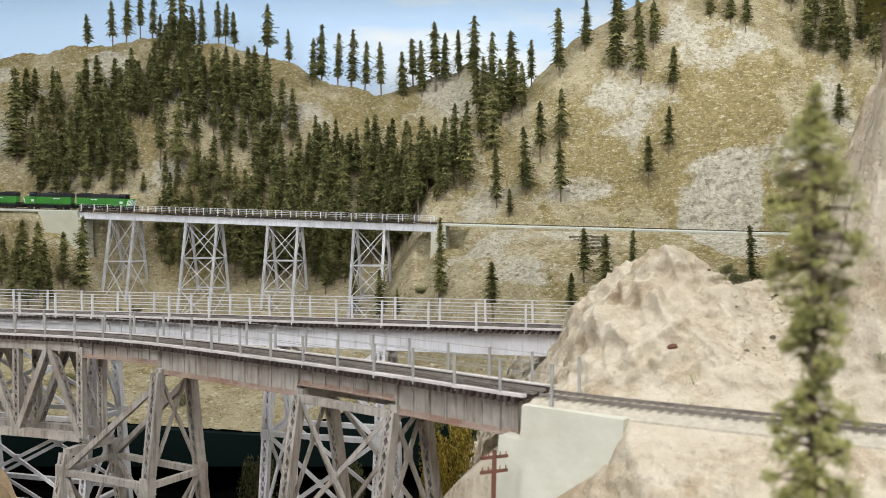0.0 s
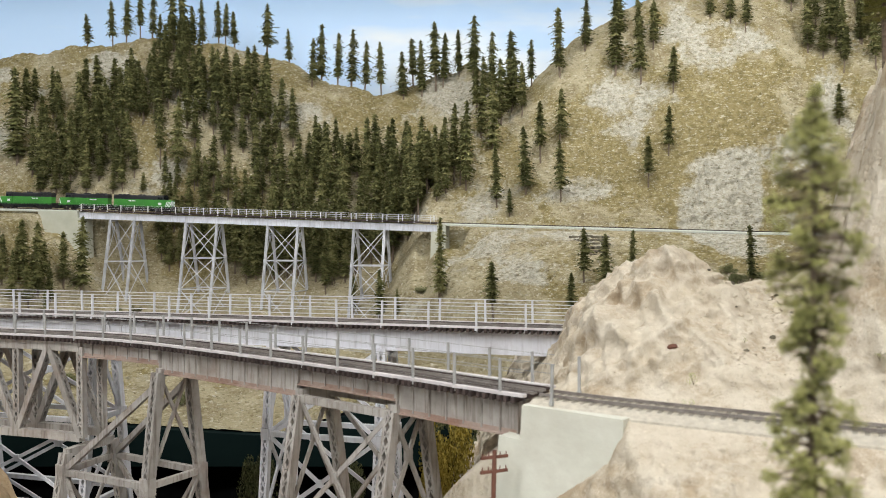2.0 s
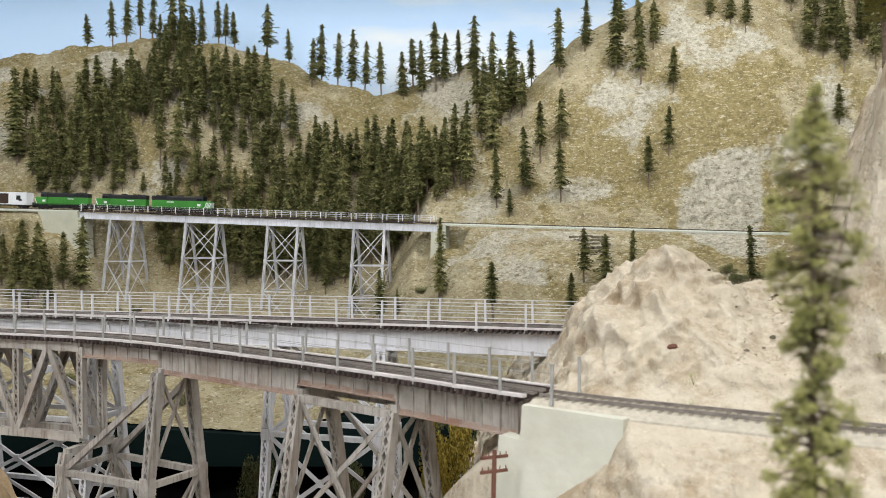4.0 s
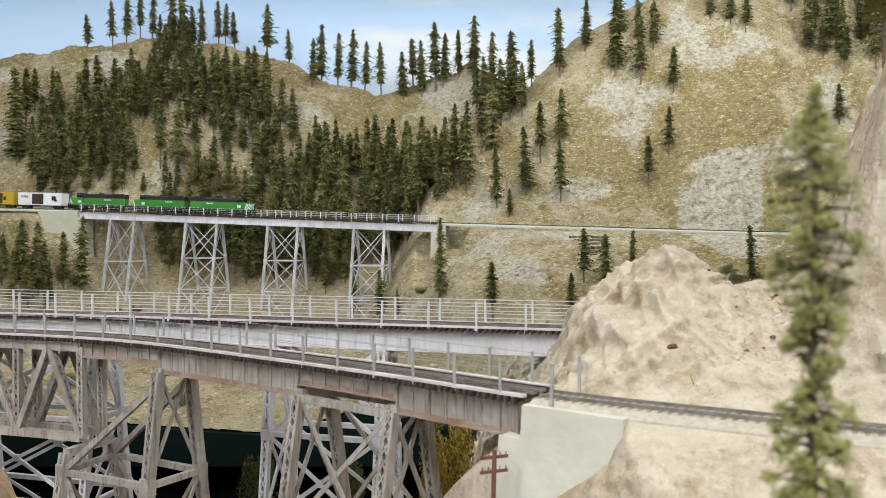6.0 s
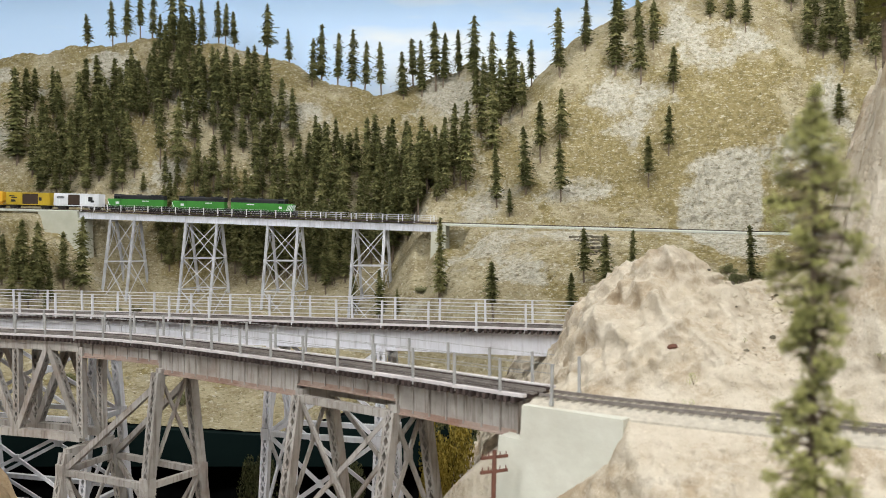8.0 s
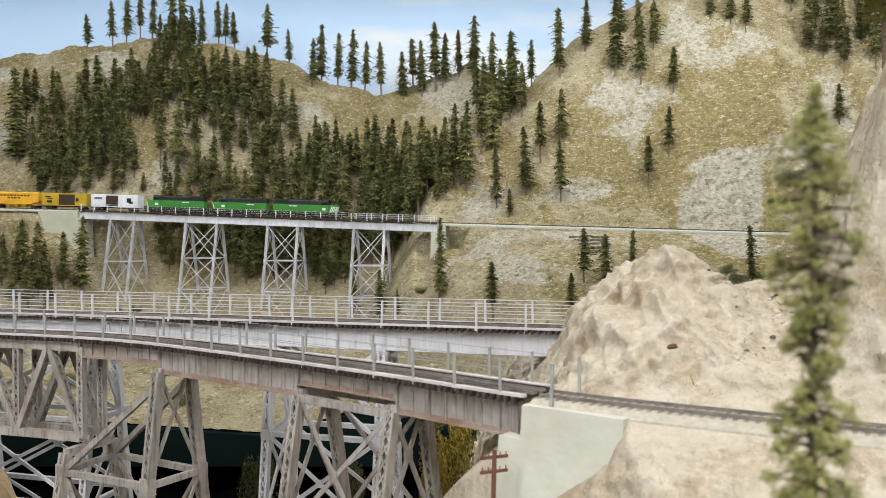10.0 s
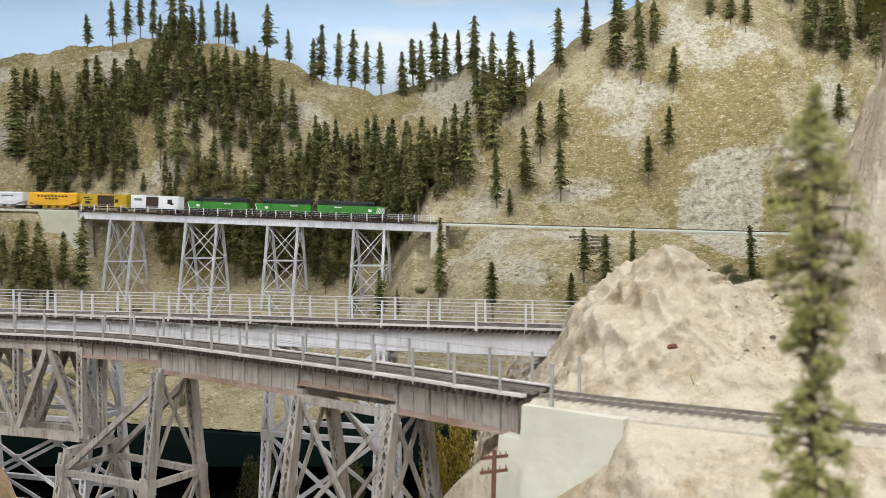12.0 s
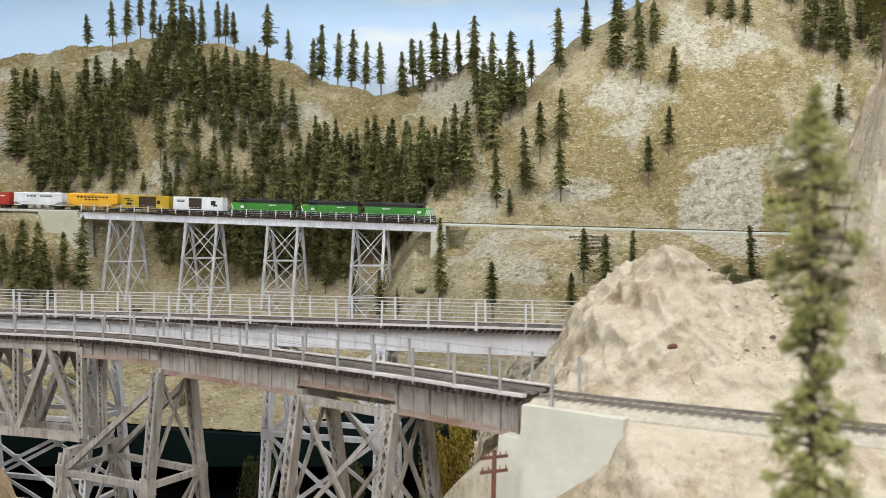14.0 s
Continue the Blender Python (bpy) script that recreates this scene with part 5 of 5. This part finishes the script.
def hopper(length, body_paint, label, side_rows, ink):
    ob = thing("covered_hopper", label, "freight car", "freight cars")
    h = length / 2 - 0.006
    bm = bmesh.new()
    prof = [(-h + 0.002, 0.0250), (-h + 0.002, 0.0470), (h - 0.002, 0.0470), (h - 0.002, 0.0250), (h - 0.034, 0.0145), (-h + 0.034, 0.0145)]
    rings = [[bm.verts.new((x, y, z)) for x, z in prof] for y in (-0.0165, 0.0165)]
    for i in range(6):
        bm.faces.new((rings[0][i], rings[0][(i + 1) % 6], rings[1][(i + 1) % 6], rings[1][i]))
    bm.faces.new(rings[0])
    bm.faces.new(rings[1][::-1])
    for i in range(15):
        x = -h + 0.010 + i * (2 * h - 0.02) / 14
        for sy in (-1, 1):
            box(bm, x - 0.0006, x + 0.0006, *sorted((sy * 0.0163, sy * 0.0174)), 0.0255, 0.0468)
    for sy in (-1, 1):
        box(bm, -h, h, *sorted((sy * 0.0160, sy * 0.0180)), 0.0225, 0.0255)
        box(bm, -h, h, *sorted((sy * 0.0160, sy * 0.0178)), 0.0455, 0.0478)
    part("body", bm, body_paint, ob)
    bm = bmesh.new()
    chamfered(bm, -h + 0.001, h - 0.001, 0.0160, 0.0472, 0.0505, 0.0030)
    box(bm, -h, h, -0.0125, -0.0085, 0.0500, 0.0512)
    box(bm, -h, h, 0.0085, 0.0125, 0.0500, 0.0512)
    part("roof", bm, body_paint, ob)
    for i in range(4):
        bm = bmesh.new()
        x = -h + 0.03 + i * (2 * h - 0.06) / 3
        box(bm, x - 0.010, x + 0.010, -0.006, 0.006, 0.0500, 0.0522)
        part("hatch", bm, body_paint, ob)
    for i in range(3):
        bm = bmesh.new()
        x = (i - 1) * 0.034
        hexa(bm, [(x - 0.004, -0.006, 0.0050), (x + 0.004, -0.006, 0.0050), (x + 0.004, 0.006, 0.0050), (x - 0.004, 0.006, 0.0050),
                  (x - 0.015, -0.015, 0.0150), (x + 0.015, -0.015, 0.0150), (x + 0.015, 0.015, 0.0150), (x - 0.015, 0.015, 0.0150)])
        part("discharge_chute", bm, body_paint, ob)
    for e in (-1, 1):
        bm = bmesh.new()
        box(bm, *sorted((e * (h - 0.030), e * h)), -0.0150, 0.0150, 0.0115, 0.0140)
        for sy in (-1, 1):
            for dx in (0.001, 0.008):
                box(bm, *sorted((e * (h - dx), e * (h - dx - 0.001))), *sorted((sy * 0.0155, sy * 0.0165)), 0.0138, 0.0470)
            for i in range(7):
                box(bm, *sorted((e * (h - 0.008), e * (h - 0.001))), *sorted((sy * 0.0160, sy * 0.0165)), 0.016 + 0.0045 * i, 0.0166 + 0.0045 * i)
        part("end_platform", bm, body_paint, ob)
        truck(ob, e * (h - 0.024), 2, 0.021)
    for sy in (-1, 1):
        bars(ob, "lettering", sy * 0.0175, side_rows, ink)
    couplers(ob, length / 2)
    return ob


# near side is -y; lettering reads towards +x
TRAIN = [
    (locomotive(0.249, 4, "green and black diesel locomotive with white nose stripes", 3, True), 0.0, 0.2494),
    (locomotive(0.221, 1, "green and black shorter diesel locomotive, second in line", 2, True), 0.2533, 0.4752, True),
    (locomotive(0.243, 1, "green and black diesel locomotive, third in line", 3, True), 0.4854, 0.7311, True),
    (boxcar(0.198, M_WHITE, "white boxcar with a dark open doorway", (-0.035, 0.016), ((-0.080, -0.050, 0.0385, 0.0405), (-0.080, -0.050, 0.0350, 0.0370), (0.050, 0.068, 0.027, 0.040), (0.060, 0.074, 0.024, 0.030)), M_BLACK), 0.7439, 0.941),
    (boxcar(0.198, M_YELLOW, "yellow boxcar with a dark open doorway", (-0.024, 0.045), ((-0.080, -0.056, 0.037, 0.0405), (-0.072, -0.046, 0.0325, 0.035), (-0.072, -0.052, 0.021, 0.028), (0.048, 0.060, 0.026, 0.036)), M_BLACK), 0.9476, 1.1468),
    (hopper(0.217, M_ORANGE, "orange-yellow covered hopper car with brown lettering", tuple((-0.062 + 0.0145 * i, -0.052 + 0.0145 * i, 0.0385, 0.0425) for i in range(9)) + tuple((-0.03 + 0.0145 * i, -0.02 + 0.0145 * i, 0.031, 0.035) for i in range(4)), M_DOORDARK), 1.1491, 1.368),
    (hopper(0.217, M_WHITE, "white covered hopper car with grey lettering", tuple((-0.045 + 0.014 * i, -0.036 + 0.014 * i, 0.038, 0.042) for i in range(3)) + tuple((0.012 + 0.013 * i, 0.021 + 0.013 * i, 0.038, 0.042) for i in range(4)), M_TRUCK), 1.3755, 1.5976),
    (boxcar(0.200, M_RED, "red boxcar with closed doors", None, ((-0.08, -0.045, 0.037, 0.040), (0.045, 0.075, 0.037, 0.040)), M_WHITE), 1.602, 1.803),
]
for ob, *_ in TRAIN:
    for piece in ob.children_recursive:
        if not piece.name.startswith(("truck", "wheelset", "coupler", "fuel_tank")):
            piece.data.transform(Matrix.Translation((0, 0, 0.0125)) @ Matrix.Diagonal((1, 1, 1.3 if ob.name.startswith("locomotive") else 1.2, 1)) @ Matrix.Translation((0, 0, -0.0125)))
S_BRIDGE = distant.near_x(-1.267)
NOSE = [(0, 0.1851), (1, 0.2618), (2, 0.3378), (3, 0.4134), (4, 0.4887), (5, 0.564), (6, 0.6395), (7, 0.7154), (8, 0.7918), (9, 0.869), (10, 0.9471), (11, 1.0264), (12, 1.1071), (13, 1.1893), (14, 1.2733)]


def ride(back, t, turned):
    """Pose of a vehicle whose middle is that far behind the leading coupler."""
    s = S_BRIDGE + float(np.interp(t, [r[0] for r in NOSE], [r[1] for r in NOSE])) - back
    a, c = distant.at(s - 0.07, WF / 2)[0], distant.at(s + 0.07, WF / 2)[0]
    d = c - a
    return Matrix.Translation((a + c) / 2 + Vector((0, 0, -0.0002))) @ pose(0, 0, 0, 0, -math.degrees(math.atan2(d.z, d.to_2d().length)), math.degrees(math.atan2(d.y, d.x))) @ pose(0, 0, 0, 0, 0, 180 if turned else 0)


# ---- details ----
for x, y, z, size, high, leaf, v, label in ((0.004, 0.80, 1.12, 0.030, 0.075, M_BUSH, 3, "ochre and green bush below the abutment"), (0.012, 0.86, 1.17, 0.028, 0.05, M_BUSHDARK, 4, "dull green bush below the viaduct"),
                                            (-0.008, 0.74, 1.12, 0.02, 0.05, M_BUSH, 5, "ochre bush below the abutment"), (-0.285, 1.20, 0.965, 0.035, 0.09, M_BUSHDARK, 6, "dull green bush beside the canyon"),
                                            (-0.14, 1.20, 0.965, 0.03, 0.09, M_BUSHDARK, 7, "dull green bush beside the canyon")):
    bush(x, y, z, size, high, leaf, v, label)
for k, (x, y, size) in enumerate(((0.176, 0.565, 0.0065), (0.168, 0.552, 0.0060), (0.262, 0.515, 0.006), (0.285, 0.525, 0.004), (0.225, 0.60, 0.003))):
    bush(x, y - 0.005, near_z(x, y) + 0.003, size, size, M_TUFTLEAF, 20 + k, "small bright green tuft on plaster rock")
telegraph_pole(0.034, 0.548, 1.185, 0.066)

# orange canyon wall at the west
wall = sheet("ground_west", np.linspace(-1.1, -0.40, 150), np.linspace(0.74, 0.97, 90),
             lambda x, y: 0.98 + 0.16 * sstep(-0.455, -0.56, x + 0.02 * fbm(x * 20, y * 20, 0, 3, 161)) + 0.02 * fbm(x * 14, y * 14, 0, 4, 171), M_CLAY, near_masks,
             lambda x, y, z: tuple(a + k * (facets(x, y, z, 24, 300) + 0.5 * fbm(x * 60, y * 60, z * 60, 3, 181)) for a, k in ((x, 0.014), (y, -0.014), (z, 0.014))))
tagged(wall, "orange-tan plaster rock of the canyon side", "rock", kind="structure")

# dry-laid stone cribbing below the far track
crib = thing("stone_wall", "low dark dry-laid stone wall under the far track", "wall")
rnd = random.Random(9)
for row in range(6):
    for col in range(12 - row):
        x = 0.383 + 0.0098 * col + 0.004 * (row % 2) + 0.004 * row * (col < 3)
        z = 1.392 - 0.0098 * row
        ys = np.linspace(2.55, 2.2, 120)
        y = float(ys[np.argmin(np.abs(far_ground(np.full(120, x), ys) - z))])
        bm = bmesh.new()
        a, c = rnd.uniform(0.0040, 0.0055), rnd.uniform(0.0036, 0.0047)
        corners = [Vector((sx * a * rnd.uniform(0.75, 1), sy * 0.006, sz * c * rnd.uniform(0.75, 1))) for sx, sy, sz in
                   ((-1, -1, -1), (1, -1, -1), (1, 1, -1), (-1, 1, -1), (-1, -1, 1), (1, -1, 1), (1, 1, 1), (-1, 1, 1))]
        hexa(bm, corners)
        ob = part("stone", bm, M_STONE, crib)
        ob.location = (x, y - 0.008, z)

# low scrub on the far bank
for k, (x, y) in enumerate(((-0.463, 1.88), (-0.56, 1.719), (-0.876, 1.874), (-0.931, 1.812), (-1.108, 2.703), (-1.048, 2.72), (-0.121, 1.813), (0.741, 2.07), (0.741, 2.009), (0.807, 2.033), (-0.066, 2.407), (0.11, 1.62))):
    size = 0.018 + 0.006 * (k % 3)
    bush(x, y, float(far_ground(x, y)), size, size * 0.8, M_BUSHDARK, 40 + k, "low dull green scrub on the far bank")


def rock(x, y, z, size, material, seed, label):
    """A broken stone: a rough hull of random points, flattened."""
    rnd = random.Random(seed)
    bm = bmesh.new()
    for _ in range(16):
        d = Vector((rnd.gauss(0, 1), rnd.gauss(0, 1), rnd.gauss(0, 1))).normalized() * rnd.uniform(0.8, 1.15)
        bm.verts.new((d.x * size, d.y * size * 0.8, d.z * size * 0.65))
    hull = bmesh.ops.convex_hull(bm, input=bm.verts)
    bmesh.ops.delete(bm, geom=[v for v in bm.verts if not v.link_faces], context="VERTS")
    ob = tagged(part("rock", bm, material), label, "rock", "loose rocks on the outcrop")
    ob.matrix_basis = pose(x, y, z, 0, 0, rnd.uniform(0, 360))


rnd = random.Random(77)
for k in range(48):
    x = rnd.uniform(0.225, 0.315)
    y = 0.64 + 0.5 * (x - 0.235) + rnd.uniform(-0.05, 0.05)
    size = rnd.uniform(0.0018, 0.0050) * (1 if k % 4 else 0.65)
    rock(x, y, near_z(x, y) + size * 0.2, size, M_NEAR if k % 4 else M_STONE, 300 + k, "loose broken rock on the pale plaster outcrop" if k % 4 else "dark loose rock on the pale plaster outcrop")
y = next(v for v in np.linspace(0.50, 0.80, 150) if near_z(0.171, v) > 1.315)
rock(0.171, y - 0.002, 1.316, 0.0042, M_POLE, 400, "small red-brown rock on the plaster face")


def scatter(name, label, count, sample, sizes, material, seed):
    """Small angular stones bedded in the ground, one mesh: sample(rng, n) gives surface points."""
    rng = np.random.default_rng(seed)
    pts = sample(rng, count)
    n = len(pts)
    cube = np.array([(-1, -1, -1), (1, -1, -1), (1, 1, -1), (-1, 1, -1), (-1, -1, 1), (1, -1, 1), (1, 1, 1), (-1, 1, 1)], float)
    size = rng.uniform(0.55, 1.0, (n, 3)) * np.array(sizes) * rng.uniform(0.4, 1.0, (n, 1)) / 2
    v = cube[None] * (1 - 0.55 * rng.random((n, 8, 1))) * size[:, None]
    a, tip = rng.uniform(0, 6.283, n), rng.uniform(-0.5, 0.5, n)
    c, si = np.cos(0.35 * np.sin(a))[:, None], np.sin(0.35 * np.sin(a))[:, None]
    x, z = v[..., 0] * np.cos(tip)[:, None] - v[..., 2] * np.sin(tip)[:, None], v[..., 0] * np.sin(tip)[:, None] + v[..., 2] * np.cos(tip)[:, None]
    v = np.stack([x * c - v[..., 1] * si, x * si + v[..., 1] * c, z], -1) + pts[:, None]
    quads = np.array([(3, 2, 1, 0), (4, 5, 6, 7), (0, 1, 5, 4), (1, 2, 6, 5), (2, 3, 7, 6), (3, 0, 4, 7)])
    f = (np.arange(n)[:, None, None] * 8 + quads[None]).reshape(-1, 4)
    me = bpy.data.meshes.new(name)
    me.from_pydata(v.reshape(-1, 3).tolist(), [], f.tolist())
    me.materials.append(material)
    return tagged(new(name, me), label, "stones", kind="stuff")


def hill_points(rng, n):
    x, y = rng.uniform(-1.75, 1.6, n * 6), rng.uniform(1.7, 3.5, n * 6)
    z = far_ground(x, y)
    rock = np.clip(far_masks(x, y, z)[0], 0, 1)
    keep = (rng.random(n * 6) < 0.05 + 0.9 * rock ** 1.5) & (np.abs(y - far_y(x)) > 0.075)
    return np.stack(far_shift(x, y, z), -1)[keep][:n]


def scree_points(rng, n):
    x, y = rng.uniform(0.10, 0.42, n * 5), rng.uniform(0.40, 0.78, n * 5)
    g = front_gap(x[None], y[None])[0]
    keep = ((g > 0.035) | (g < -0.05)) & (rng.random(n * 5) < np.where(x > 0.2, 0.8, 0.12))
    x, y = x[keep][:n], y[keep][:n]
    return np.stack(near_shift(x[None], y[None], near_ground(x[None], y[None])), -1)[0]


scatter("hillside_stones", "small pale broken ledges bedded in the hillside turf", 6500, hill_points, (0.013, 0.007, 0.006), M_LEDGE, 11)
scatter("scree_stones", "fine cream rubble lying on the near plaster rock", 1500, scree_points, (0.0034, 0.0030, 0.0024), M_NEAR, 12)


def motions():
    for ob, a, c, *turned in TRAIN:
        walk(ob, [(t, ride((a + c) / 2, t, bool(turned))) for t, _ in NOSE])
    # wheels roll with the way gone
    ticks = [i / 10 for i in range(141)]
    gone = np.interp(ticks, [r[0] for r in NOSE], [r[1] for r in NOSE]) - NOSE[0][1]
    reversed_units = {ob for ob, a, c, *turned in TRAIN if turned}
    for w, at in WHEELS:
        way = -1 if w.parent.parent in reversed_units else 1
        walk(w, [(t, Matrix.Translation(at) @ Matrix.Rotation(way * g / 0.0057, 4, "Y")) for t, g in zip(ticks, gone)])


motions()
